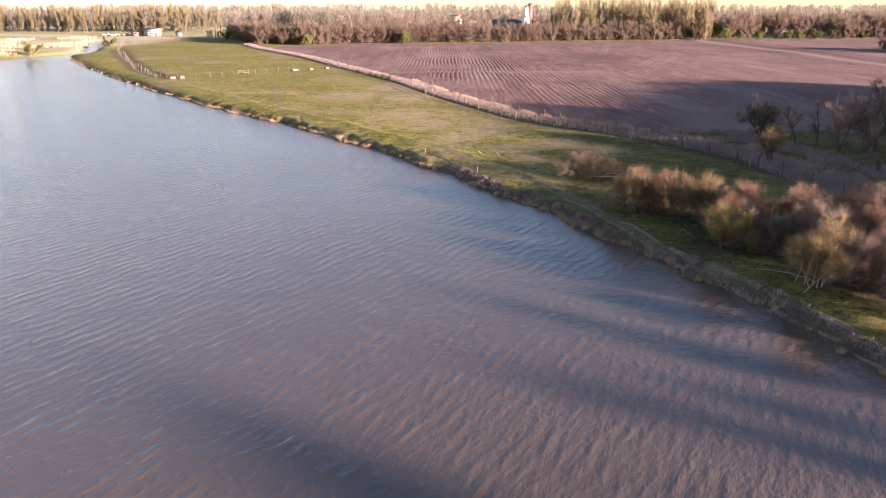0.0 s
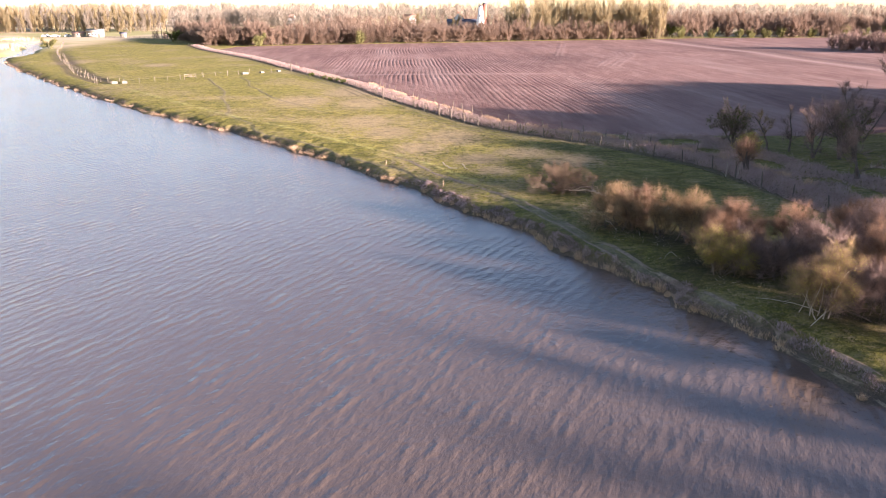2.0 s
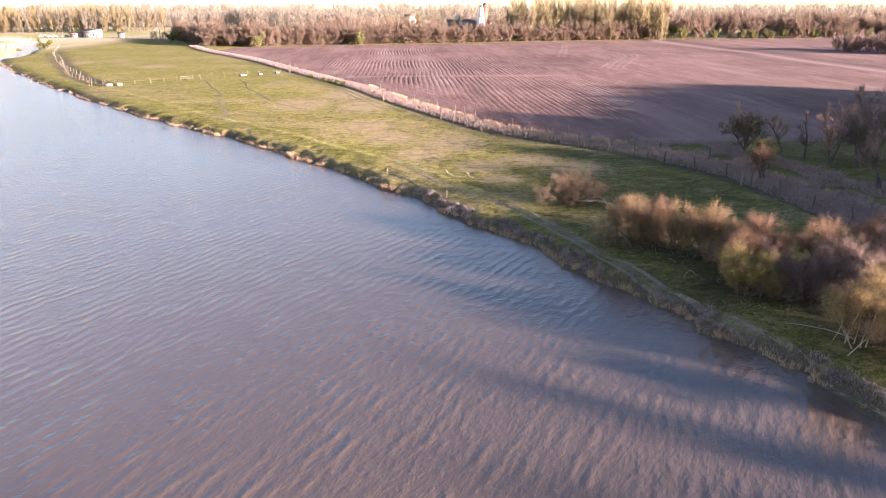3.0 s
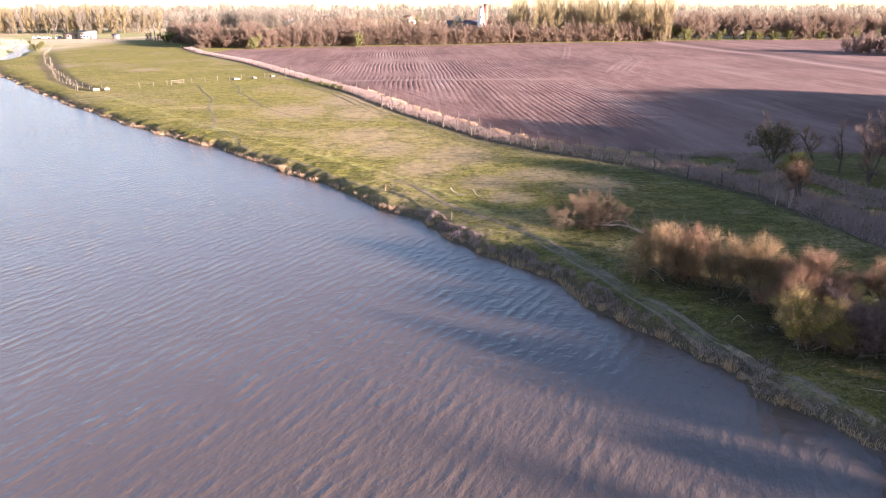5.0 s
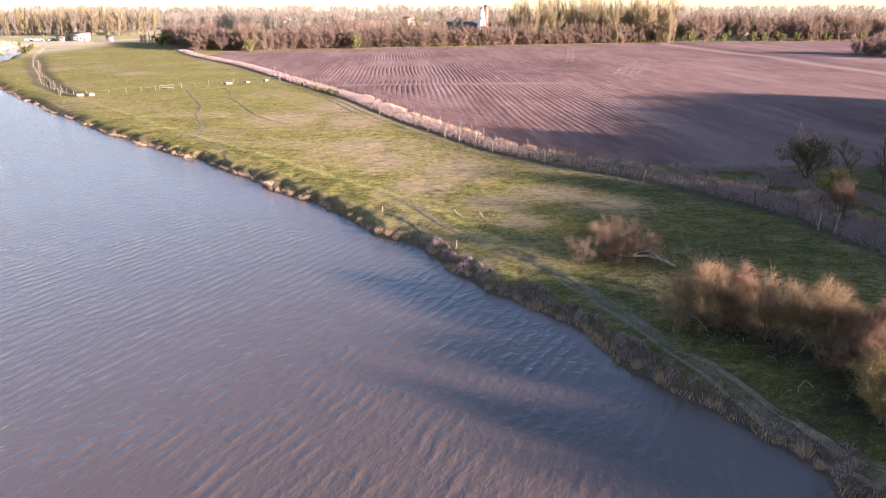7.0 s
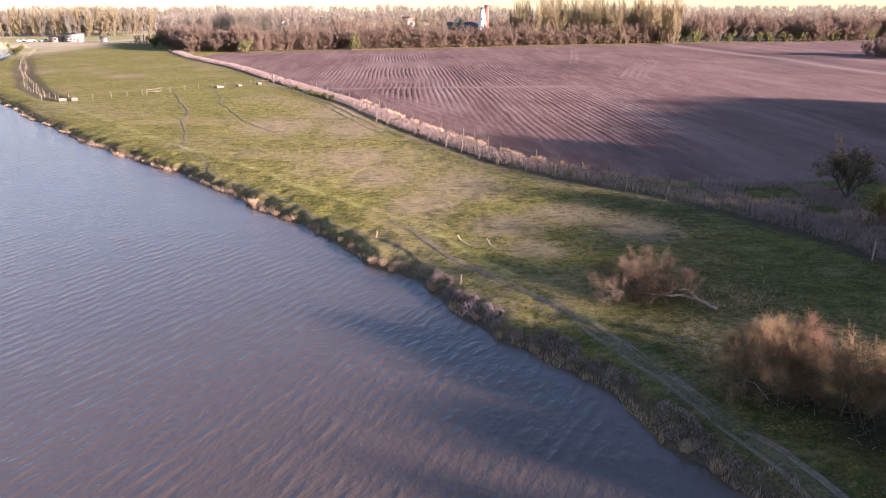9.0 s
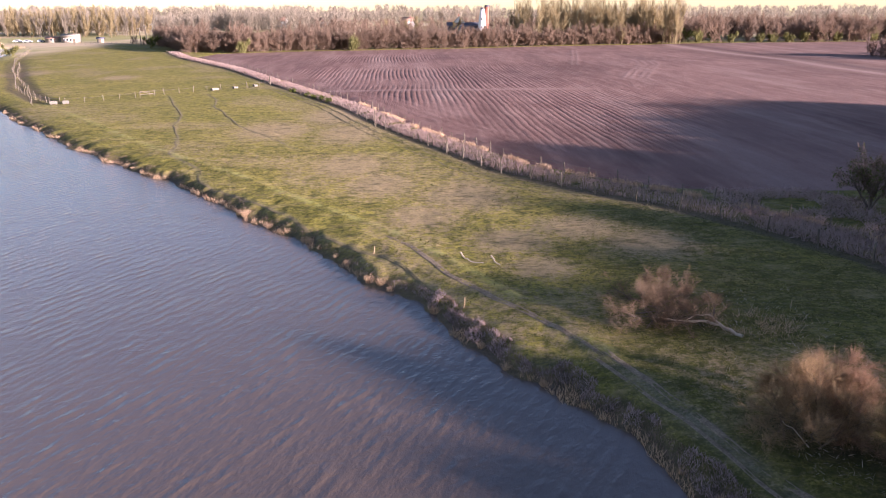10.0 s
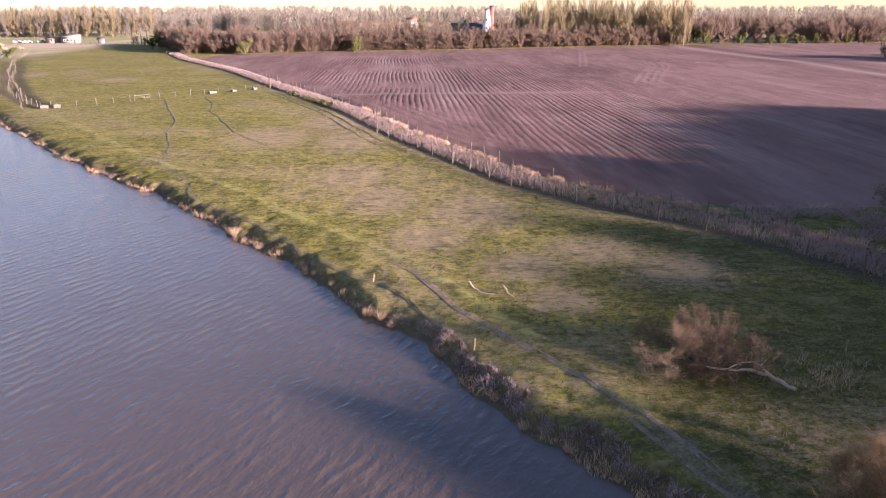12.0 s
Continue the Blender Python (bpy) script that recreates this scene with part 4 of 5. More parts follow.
def scatter_stuff(name, x, y, low, high, width, mat, label, category, seed, lean=0.18, bend=0.12):
    rng = np.random.RandomState(seed)
    n = len(x)
    z = height(x, y) - 0.03
    v, f = blades(np.stack([x, y, z], 1), upright(n, rng, lean), rng.uniform(low, high, n), width * rng.uniform(0.6, 1.4, n), rng, bend)
    return tagged(new(name, mesh_from(name, v, f, mat)), label, category, kind="stuff")


def beside_line(line, n, inner, outer, rng, power=1.0):
    """Random places beside a polyline, on its right-hand side, evenly along its length."""
    seg = np.array(line)
    lens = np.hypot(*np.diff(seg, axis=0).T)
    k = rng.choice(len(lens), n, p=lens / lens.sum())
    t = rng.rand(n)[:, None]
    p = seg[k] + (seg[k + 1] - seg[k]) * t
    way = (seg[k + 1] - seg[k]) / lens[k][:, None]
    off = (inner + (outer - inner) * rng.rand(n) ** power)[:, None]
    return p + np.stack([way[:, 1], -way[:, 0]], 1) * off


def build_plants():
    rng = np.random.RandomState(50)
    strip = beside_line(HEDGE_LINE[1:], 52000, 0.5, 4.0, rng)
    keep = value_noise(strip[:, 0], strip[:, 1], 2.5, 51) > 0.16
    strip = strip[keep]
    near = strip[:, 1] < 200
    scatter_stuff("reed_belt", strip[near, 0], strip[near, 1], 0.25, 0.7, 0.033, M_REED, "belt of dead pinkish reeds along the field edge", "reeds", 52, 0.25)
    scatter_stuff("reed_belt", strip[~near, 0], strip[~near, 1], 0.3, 0.65, 0.06, M_REED, "low dry reeds along the far field edge", "reeds", 53, 0.12)
    bed = np.stack([rng.uniform(29, 64, 80000), rng.uniform(46, 99, 80000)], 1)
    side = line_distance(bed[:, 0], bed[:, 1], HEDGE_LINE)[0]
    keep = (side < 8 + 34 * value_noise(bed[:, 0], bed[:, 1], 9, 54)) & (value_noise(bed[:, 0], bed[:, 1], 3.0, 75) + 0.3 * (side < 5) > 0.38) & (bed[:, 0] > np.interp(bed[:, 1], [40, 79, 84, 91, 95, 99], [36.5, 33, 30.5, 26.5, 23.5, 20]))
    scatter_stuff("reed_bed", bed[keep, 0], bed[keep, 1], 0.3, 0.9, 0.045, M_REED, "tangled grey dead reeds in a wet hollow", "reeds", 55, 1.0)
    rim = beside_line(HEDGE_LINE[3:13], 9000, 4.0, 5.0, rng)
    keep = value_noise(rim[:, 0], rim[:, 1], 1.3, 56) > 0.45
    scatter_stuff("field_margin", rim[keep, 0], rim[keep, 1], 0.3, 0.75, 0.06, M_REED_TAN, "row of dry orange-brown weeds on the field margin", "weeds", 57, 0.4)

    bank = np.concatenate([beside_line(SHORE[3:17], 90000, -0.6, 2.8, rng), beside_line(SHORE[16:], 60000, -0.5, 2.8, rng)])
    d = shore_distance(bank[:, 0], bank[:, 1])
    wide = np.where(bank[:, 1] < 76, 1.35, 1.0)
    keep = (d > 0.35) & (d < wide * (0.55 + 0.8 * value_noise(bank[:, 0], bank[:, 1], 2.2, 58))) & (bank[:, 1] > 20)
    p = bank[keep]
    near = (p[:, 1] < 80 + 12 * (rng.rand(len(p)) - 0.5)) & (value_noise(p[:, 0], p[:, 1], 0.55, 73) + 0.4 * value_noise(p[:, 0], p[:, 1], 1.6, 76) > 0.64)
    scatter_stuff("bank_stems", p[near, 0], p[near, 1], 0.10, 0.36, 0.024, M_REED_GREY, "matted grey dead stems on the lake bank", "weeds", 59, 0.55)
    rest = ~near & (rng.rand(len(p)) < 0.5)
    scatter_stuff("bank_weeds", p[rest, 0], p[rest, 1], 0.08, 0.30, 0.022, M_TWIG_DARK, "low brown dead weeds on the lake bank", "weeds", 74, 0.6)
    foot = beside_line(SHORE[2:], 150000, -1.6, 2.0, rng)
    d = shore_distance(foot[:, 0], foot[:, 1])
    keep = (d > -0.12) & (d < 0.32) & (foot[:, 1] > 20) & (value_noise(foot[:, 0], foot[:, 1], 2.2, 60) > 0.42)
    p = foot[keep]
    scatter_stuff("waterside_reeds", p[:, 0], p[:, 1], 0.18, 0.5, 0.024, M_REED_TAN, "short tan reeds fringing the water", "reeds", 61, 0.3)

    field = np.stack([rng.uniform(-45, 40, 400000), 26 + 120 * rng.rand(400000) ** 1.5], 1)
    d = shore_distance(field[:, 0], field[:, 1])
    edge, _ = line_distance(field[:, 0], field[:, 1], HEDGE_LINE)
    bare = (line_distance(field[:, 0], field[:, 1], TRACK)[0] < 0.95) | (line_distance(field[:, 0], field[:, 1], FOOTPATH)[0] < 0.3)
    keep = (d > np.where(field[:, 1] < 78, 1.7, 1.1)) & ~bare & (bush_shade(field[:, 0], field[:, 1]) < 0.35) & ~inside(field[:, 0], field[:, 1], FIELD) & (value_noise(field[:, 0], field[:, 1], 1.6, 62) > 0.35)
    left_of_hedge = field[:, 0] < np.interp(field[:, 1], [y for _, y in HEDGE_LINE], [x for x, _ in HEDGE_LINE])
    p = field[keep & left_of_hedge]
    dry = value_noise(p[:, 0], p[:, 1], 5, 63) + 0.5 * value_noise(p[:, 0], p[:, 1], 1.2, 64) + 0.55 * dryness(p[:, 0], p[:, 1]) - 0.25 * shade_lushness(p[:, 0], p[:, 1]) > 0.92
    scatter_stuff("grass", p[~dry, 0], p[~dry, 1], 0.05, 0.17, 0.035, M_GRASS, "short grazed green grass tufts on the pasture", "grass", 65, 0.7)
    scatter_stuff("dry_grass", p[dry, 0], p[dry, 1], 0.05, 0.20, 0.032, M_STRAW, "dry straw-coloured grass tufts on the pasture", "grass", 66, 0.8)
    shade_litter = np.stack([rng.uniform(11.5, 24, 4200), rng.uniform(42, 74, 4200)], 1)
    keep = (line_distance(shade_litter[:, 0], shade_litter[:, 1], TRACK)[0] > 1.6) & (value_noise(shade_litter[:, 0], shade_litter[:, 1], 2.0, 67) > 0.55) & (shade_litter[:, 0] > 15.5 - (shade_litter[:, 1] - 42) * 0.03)
    p = shade_litter[keep]
    scatter_stuff("brushwood", p[:, 0], p[:, 1], 0.15, 0.45, 0.018, M_PALE_WOOD, "scattered pale twigs lying under the willows", "twigs", 68, 1.6)
    stalk = np.stack([rng.normal(19.6, 1.3, 900), rng.normal(69.0, 1.1, 900)], 1)
    keep = value_noise(stalk[:, 0], stalk[:, 1], 0.7, 77) > 0.5
    scatter_stuff("pale_stalks", stalk[keep, 0], stalk[keep, 1], 0.3, 0.7, 0.018, M_REED_TAN, "thin pale dead stalks beside the willows", "weeds", 78, 0.6)
    lane = np.concatenate([beside_line(line, 1000, -0.7, 0.7, rng) for line in (LANE_A, LANE_B)])
    keep = value_noise(lane[:, 0], lane[:, 1], 3, 69) > 0.4
    scatter_stuff("lane_weeds", lane[keep, 0], lane[keep, 1], 0.05, 0.2, 0.05, M_STRAW, "dry brown weeds along the sunken lane", "weeds", 70, 0.4)
    marsh = np.stack([rng.uniform(-240, -128, 16000), rng.uniform(258, 420, 16000)], 1)
    d = shore_distance(marsh[:, 0], marsh[:, 1])
    keep = (d > 0.5) & (value_noise(marsh[:, 0], marsh[:, 1], 14, 71) > 0.5) & (marsh[:, 0] < -134 - (marsh[:, 1] - 258) * 0.25)
    scatter_stuff("marsh_reeds", marsh[keep, 0], marsh[keep, 1], 0.8, 1.6, 0.22, M_REED_TAN, "pale dry reeds of the far marsh", "reeds", 72, 0.15)


build_plants()


def reed_tuft(seed):
    rng = np.random.RandomState(seed)
    n = 150
    a, r = rng.uniform(0, 6.28, n), 0.28 * np.sqrt(rng.rand(n))
    feet = np.stack([np.cos(a) * r, np.sin(a) * r, -0.12 + 0 * a], 1)
    ways = unit(np.stack([np.cos(a) * (0.08 + r * 1.0), np.sin(a) * (0.08 + r * 1.0), 1 + 0 * a], 1) + rng.normal(size=(n, 3)) * 0.15)
    v, f = blades(feet, ways, rng.uniform(0.4, 0.95, n), 0.018 * rng.uniform(0.7, 1.3, n), rng, 0.12)
    ob = thing("reed_tuft", 0, 0, -50, "tan tuft of dead reed at the water's edge", "reeds", "reed tufts at the water's edge")
    part("blade_clump", mesh_from("blade_clump", v, f, M_REED_TAN), ob)
    return ob


kinds = [reed_tuft(s) for s in (81, 82, 83)]
rng = random.Random(12)
spots = [(15.1, 46.8), (13.2, 50.9), (12.0, 53.6), (-1.5, 79.6), (-0.9, 78.5), (-13.0, 97.2), (-12.4, 96.4), (16.6, 43.6)]
spots += [(x, y) for x, y, _ in along_line(SHORE[4:25], 2.6)]
for k, (px, py) in enumerate(spots):
    px, py = px + rng.uniform(-0.5, 0.5), py + rng.uniform(-0.5, 0.5)
    for _ in range(30):
        d = float(shore_distance(np.array([px]), np.array([py]))[0])
        if 0.05 < d < 0.45:
            break
        px, py = px + (0.1 if d < 0.05 else -0.1), py + (0.05 if d < 0.05 else -0.05)
    if k >= 8 and rng.random() < 0.25:
        continue
    s = rng.uniform(0.8, 1.1) if k < 8 else rng.uniform(0.4, 0.8)
    m = pose(px, py, height_at(px, py) - 0.02, 0, 0, rng.uniform(0, 360)) @ Matrix.Scale(s, 4)
    if k < 3:
        kinds[k].matrix_basis = m
    else:
        copy_thing(kinds[k % 3], m)


# ---------------------------------------------------------------- fences and small things of the pasture
def box_mesh(name, sx, sy, sz, mat, bevel=0.01, base=0.0):
    bm = bmesh.new()
    bmesh.ops.create_cube(bm, size=1.0)
    bmesh.ops.scale(bm, vec=(sx, sy, sz), verts=bm.verts)
    bmesh.ops.translate(bm, vec=(0, 0, sz / 2 + base), verts=bm.verts)
    if bevel:
        bmesh.ops.bevel(bm, geom=bm.edges[:], offset=bevel, segments=1, affect="EDGES")
    me = bpy.data.meshes.new(name)
    bm.to_mesh(me)
    bm.free()
    me.materials.append(mat)
    return me


def post_mesh(name, tall, radius, mat, seed):
    """A round split post, a little crooked, with a slanted top."""
    rng = np.random.RandomState(seed)
    sides, levels = 7, (-0.4, 0.0, 0.35 * tall, 0.7 * tall, tall)
    verts, shift = [], np.zeros(2)
    for k, z in enumerate(levels):
        shift = shift + rng.normal(size=2) * 0.02
        for j in range(sides):
            a = j * 2 * math.pi / sides
            r = radius * (1.08 - 0.05 * k) * rng.uniform(0.88, 1.12)
            verts.append((shift[0] + math.cos(a) * r, shift[1] + math.sin(a) * r, z + (0.04 * math.cos(a) if k == 4 else 0)))
    verts.append((*shift, tall + 0.01))
    quads = [(k * sides + j, k * sides + (j + 1) % sides, (k + 1) * sides + (j + 1) % sides, (k + 1) * sides + j) for k in range(4) for j in range(sides)]
    tris = [(4 * sides + j, 4 * sides + (j + 1) % sides, 5 * sides) for j in range(sides)]
    return mesh_from(name, verts, [np.array(quads), np.array(tris)], mat)


POSTS = [post_mesh("post", 1.45, 0.075, M_POST, s) for s in (1, 2, 3)]
POSTS_FAR = [post_mesh("post", 1.25, 0.06, M_POST, s) for s in (4, 5, 6)]


def fence(line, gap, label, seed, meshes, strands=(0.5, 0.95), lean=4.0, skip=0.05, thick=0.012):
    rng = random.Random(seed)
    x0, y0 = line[0]
    ob = thing("fence", x0, y0, 0.0, label, "fence")
    heads = []
    for px, py, way in along_line(line, gap):
        if rng.random() < skip:
            continue
        px, py = px + rng.uniform(-0.12, 0.12), py + rng.uniform(-0.12, 0.12)
        z = height_at(px, py)
        post = part("post", meshes[rng.randrange(len(meshes))], ob)
        post.matrix_basis = pose(px - x0, py - y0, z, rng.gauss(0, lean), rng.gauss(0, lean), rng.uniform(0, 360)) @ Matrix.Scale(rng.uniform(0.8, 1.1), 4)
        heads.append((px - x0, py - y0, z))
    heads = np.array(heads)
    for up in strands:
        p = heads + [0, 0, up]
        mid = (p[:-1] + p[1:]) / 2 - [0, 0, 0.05]
        v, f = tubes(np.concatenate([p[:-1], mid]), np.concatenate([mid, p[1:]]), np.full(2 * len(mid), thick), np.full(2 * len(mid), thick), 3)
        tagged(part("wire", mesh_from("wire", v, f, M_WIRE), ob, "thin rusty wire"), kind="stuff")
    return ob


def shifted(line, off):
    pts = np.array(line, float)
    way = np.gradient(pts, axis=0)
    way /= np.linalg.norm(way, axis=1, keepdims=True)
    return [tuple(p) for p in pts + np.stack([way[:, 1], -way[:, 0]], 1) * off]


for off, seed in ((-2.4, 301), (-3.9, 304)):
    build_trail("path", shifted(HEDGE_LINE[7:14], off), FAINT, "faint old wheel line along the fence", seed, 0.25, mat=M_TRODDEN)
fence(HEDGE_LINE[2:11], 4.2, "old wooden post and wire fence in front of the reeds", 1, POSTS)
fence(HEDGE_LINE[10:], 5.0, "old wooden post and wire fence beside the far pasture", 2, POSTS_FAR)
fence(shifted(HEDGE_LINE[5:], 4.5), 3.4, "row of weathered fence posts along the ploughed field", 3, POSTS_FAR)
fence([(-61.5, 173.2), (-55, 177), (-48, 185), (-40, 192.5), (-33, 199), (-28, 204)], 3.2, "broken wooden fence across the pasture", 4, POSTS_FAR, (0.9,), 9.0, 0.12)
fence(LANE_A, 4.0, "wooden fence along the sunken lane", 5, POSTS_FAR, (0.6, 1.0), 4.0, 0.05, 0.03)
fence(LANE_B, 7.0, "wooden fence on the lake side of the lane", 6, POSTS_FAR, (0.6, 1.0), 6.0)
fence([(-160, 412), (-140, 411), (-122, 409)], 2.6, "pale paddock fence beside the farm", 7, POSTS_FAR, (0.6, 1.1), 2.0, 0.0, 0.05)


def stake(x, y, tall, radius, mat, label, tilt=0.0, name="stake"):
    ob = thing(name, x, y, height_at(x, y), label, "post")
    ob.matrix_basis = pose(x, y, height_at(x, y), tilt, tilt * 0.4, 20)
    part("shaft", post_mesh("shaft", tall, radius, mat, int(x * 7 + y) % 90), ob)
    return ob


stake(-3.5, 141.9, 2.3, 0.08, M_POST, "tall weathered wooden post beside the reeds", 1, "tall_post")
stake(32.7, 75.5, 1.5, 0.045, M_PALE_WOOD, "pale leaning fence post in front of the reeds", 3)
stake(33.4, 74.5, 1.7, 0.045, M_PALE_WOOD, "pale leaning fence post in front of the reeds", 5)
stake(3.5, 73.1, 0.7, 0.035, M_REED_TAN, "short yellowish marker stake on the bank", 10)
stake(-2.1, 83.2, 0.6, 0.035, M_REED_TAN, "short yellowish marker stake on the bank", 3)
stake(-29.4, 206.5, 2.2, 0.14, M_POST, "stout corner post of the pasture fence", 0, "corner_post")


def trough(x, y, turn, wide, tall, label):
    """A hollow box with walls and two feet."""
    ob = thing("feed_trough", x, y, height_at(x, y), label, "trough", "", turn)
    wide, tall = wide * 0.85, tall * 0.75
    t, deep = 0.08, 0.8
    for name, sx, sy, px, py in (("front_wall", wide, t, 0, -deep / 2), ("back_wall", wide, t, 0, deep / 2), ("end_wall", t, deep - t, -wide / 2 + t / 2, 0), ("end_wall", t, deep - t, wide / 2 - t / 2, 0)):
        w = part(name, box_mesh(name, sx, sy, tall - 0.1, M_CONCRETE), ob)
        w.location = (px, py, 0.1)
    part("bottom", box_mesh("bottom", wide - 0.2, deep - 0.1, 0.06, M_CONCRETE, 0.01, 0.12), ob)
    for s in (-1, 1):
        w = part("foot", box_mesh("foot", 0.15, deep * 0.9, 0.16, M_CONCRETE, 0.01, -0.06), ob)
        w.location = (s * wide * 0.36, 0, 0)


trough(-38.9, 193.2, 40, 1.8, 0.7, "long pale trough by the pasture fence")
trough(-35.3, 196.6, 40, 1.1, 0.6, "short pale trough by the pasture fence")
trough(-31.6, 200.2, 40, 1.0, 0.7, "pale box trough near the corner post")
trough(-63.2, 171.9, 15, 1.4, 0.8, "pale concrete block trough at the lane's end")
trough(-61.2, 172.4, 15, 1.2, 0.8, "pale concrete block trough at the lane's end")


def rail_gate(x, y, turn, label):
    ob = thing("rail_gate", x, y, height_at(x, y), label, "gate", "", turn)
    for k in (-1, 1):
        w = part("post", POSTS_FAR[0], ob)
        w.location = (k * 1.6, 0, 0)
    for z, tilt in ((0.5, 0), (1.0, 0), (0.75, 16)):
        w = part("rail", box_mesh("rail", 3.1, 0.06, 0.07, M_POST, 0.01), ob)
        w.matrix_basis = pose(0, 0.02 + tilt * 0.006, z, 0, tilt, 0)


rail_gate(-49.5, 182.0, 50, "collapsed wooden gate in the pasture fence")
rail_gate(-67.5, 172.5, 120, "weathered wooden gate at the lane's end")


def shade_clump(x, y, seed, label):
    rng = np.random.RandomState(seed)
    ob = thing("shade_clump", x, y, height_at(x, y), label, "shrub", "dark low shrubs under the reeds")
    rows = [(np.array([math.cos(k * 2.4) * 0.8, math.sin(k * 2.4) * 0.8, 0.9]), rng.uniform(0.45, 0.8), 0.03) for k in range(9)]
    levels = skeleton_of(rng, rows, ((6, 0.5, 0.6, 0.6, 0.1),), 0.25)
    part("stem_cluster", limbs_mesh("stem_cluster", levels, M_BARK, (4, 3)), ob)
    part("crown", leaves_mesh("crown", levels[1], 7, 0.10, 0.25, M_LEAF, rng), ob)


# Leafy clumps added for dark patches under the reeds that are shade.
for k, (px, py) in enumerate(((-18.2, 183), (-16.4, 179.4), (-14.7, 176.4), (-13.0, 172.6), (-22, 190.5))):
    shade_clump(px, py, 90 + k, "dark leafy clump filling a shaded gap at the foot of the reeds")


def stone(x, y, size, seed, label="small pale stone on the track verge"):
    rng = np.random.RandomState(seed)
    bm = bmesh.new()
    bmesh.ops.create_icosphere(bm, subdivisions=2, radius=size)
    for v in bm.verts:
        v.co = Vector((v.co.x * 1.3, v.co.y, v.co.z * 0.6)) * (1 + 0.15 * rng.normal())
    me = bpy.data.meshes.new("stone")
    bm.to_mesh(me)
    bm.free()
    me.materials.append(M_CONCRETE)
    ob = new("stone", me)
    ob.location = (x, y, height_at(x, y) + size * 0.25)
    tagged(ob, label, "stone")


stone(14.6, 51.2, 0.06, 1)
stone(17.2, 51.0, 0.07, 2)
stone(14.1, 54.5, 0.06, 3)


# ---------------------------------------------------------------- hedges and woods beyond the field
def far_tree(name, tall, wide, seed, twig_mat, label, category="tree", group="", blades_n=520, twig=0.13, stems=3, trunk=0.16, slim=False, foliage=None, bushy=False):
    """A tree for the distance: bent trunk and limbs, and a loose crown of twig sprays."""
    rng = np.random.RandomState(seed)
    ob = thing(name, 0, 0, -60, label, category, group)
    rows = []
    for k in range(stems):
        a = k * 2.4 + rng.uniform(-0.5, 0.5)
        lean = rng.uniform(0.04, 0.16) if slim else rng.uniform(0.15, 0.8) if bushy else rng.uniform(0.1, 0.45)
        rows.append((np.array([math.cos(a) * lean, math.sin(a) * lean, 1.0]), tall * rng.uniform(0.6, 0.88), trunk * rng.uniform(0.7, 1.1)))
    levels = skeleton_of(rng, rows, ((14 if slim else 7, (0.26 if slim else 0.40) * wide / 3, 0.45, 0.35 if slim else 0.6, 0.55 if slim else 0.3),), wide * (0.3 if slim else 0.22 if bushy else 0.14), slim, 0.04 if bushy else 0.06 if slim else 0.25)
    for k, stem in enumerate(levels[0]):
        own = levels[1][k * len(levels[1]) // stems:(k + 1) * len(levels[1]) // stems]
        part("trunk", limbs_mesh("trunk", [[stem], own], twig_mat, (5, 3)), ob)
    bits = sum(len(one) for one in levels[1])
    part("crown", twigs_mesh("crown", levels[1], max(3, int(4.5 * blades_n / bits)), tall * (0.16 if slim else 0.24 if bushy else 0.17), twig * 0.42, twig_mat, rng, 0.4 if slim else 0.6 if bushy else 0.7, 0.7 if slim else 0.6 if bushy else 0.3, plain=True), ob)
    if foliage:
        part("foliage", leaves_mesh("foliage", levels[1], 8, 0.30, tall * 0.12, foliage, rng, tall * 0.08), ob)
    return ob


def plant(kinds, places, rng, low=0.85, high=1.2, z=0.9):
    """Sets out copies of the kinds; the first of each kind is used itself."""
    for k, (px, py) in enumerate(places):
        m = pose(px, py, z, 0, 0, rng.uniform(0, 360)) @ Matrix.Diagonal((rng.uniform(low, high), rng.uniform(low, high), rng.uniform(low, high), 1))
        ob = kinds[k % len(kinds)]
        if k < len(kinds):
            ob.matrix_basis = m
        else:
            copy_thing(ob, m)


rng = random.Random(21)
H1 = "bare hedge trees behind the ploughed field"
scrub = [far_tree("hedge_tree", 8.5, 4.0, 100 + k, M_WOOD_FAR, "bare reddish-brown hedge tree behind the field", group=H1, blades_n=820, twig=0.11, stems=5, trunk=0.08, bushy=True) for k in range(4)]
front = [(x + rng.uniform(-1.6, 1.6), y + rng.uniform(0, 7)) for x, y, _ in along_line([(-112, 398), (-96, 368), (-84, 338), (-70, 333), (-23, 350), (35, 365), (62, 377)], 1.35)]
back = [(rng.uniform(-108, 66), rng.uniform(0, 1)) for _ in range(60)]
back = [(x, max(344 + 0.24 * (x + 70), 398 - 1.7 * (x + 112)) + 8 + 62 * t) for x, t in back]
plant(scrub, front + back, rng, 0.75, 1.2)

H2 = "tall budding poplars behind the ploughed field"
tall_ones = [far_tree("poplar_tree", 21, 3.4, 110 + k, M_WOOD_GOLD, "tall slender poplar with yellow-green buds", group=H2, blades_n=460, twig=0.15, stems=3, trunk=0.22, slim=True) for k in range(3)]
plant(tall_ones, [(rng.uniform(62, 140), 386 + 0.3 * (k % 70) + rng.uniform(0, 40)) for k in range(85)], rng, 0.8, 1.1)
plant([far_tree("poplar_tree", 15, 3.0, 118, M_WOOD_GOLD, "yellowish poplar among the scrub", group=H2, blades_n=400, twig=0.15, stems=1, trunk=0.25, slim=True)],
      [(8, 440), (10, 446), (32, 452), (13, 450), (-6, 470), (35, 460)], rng)
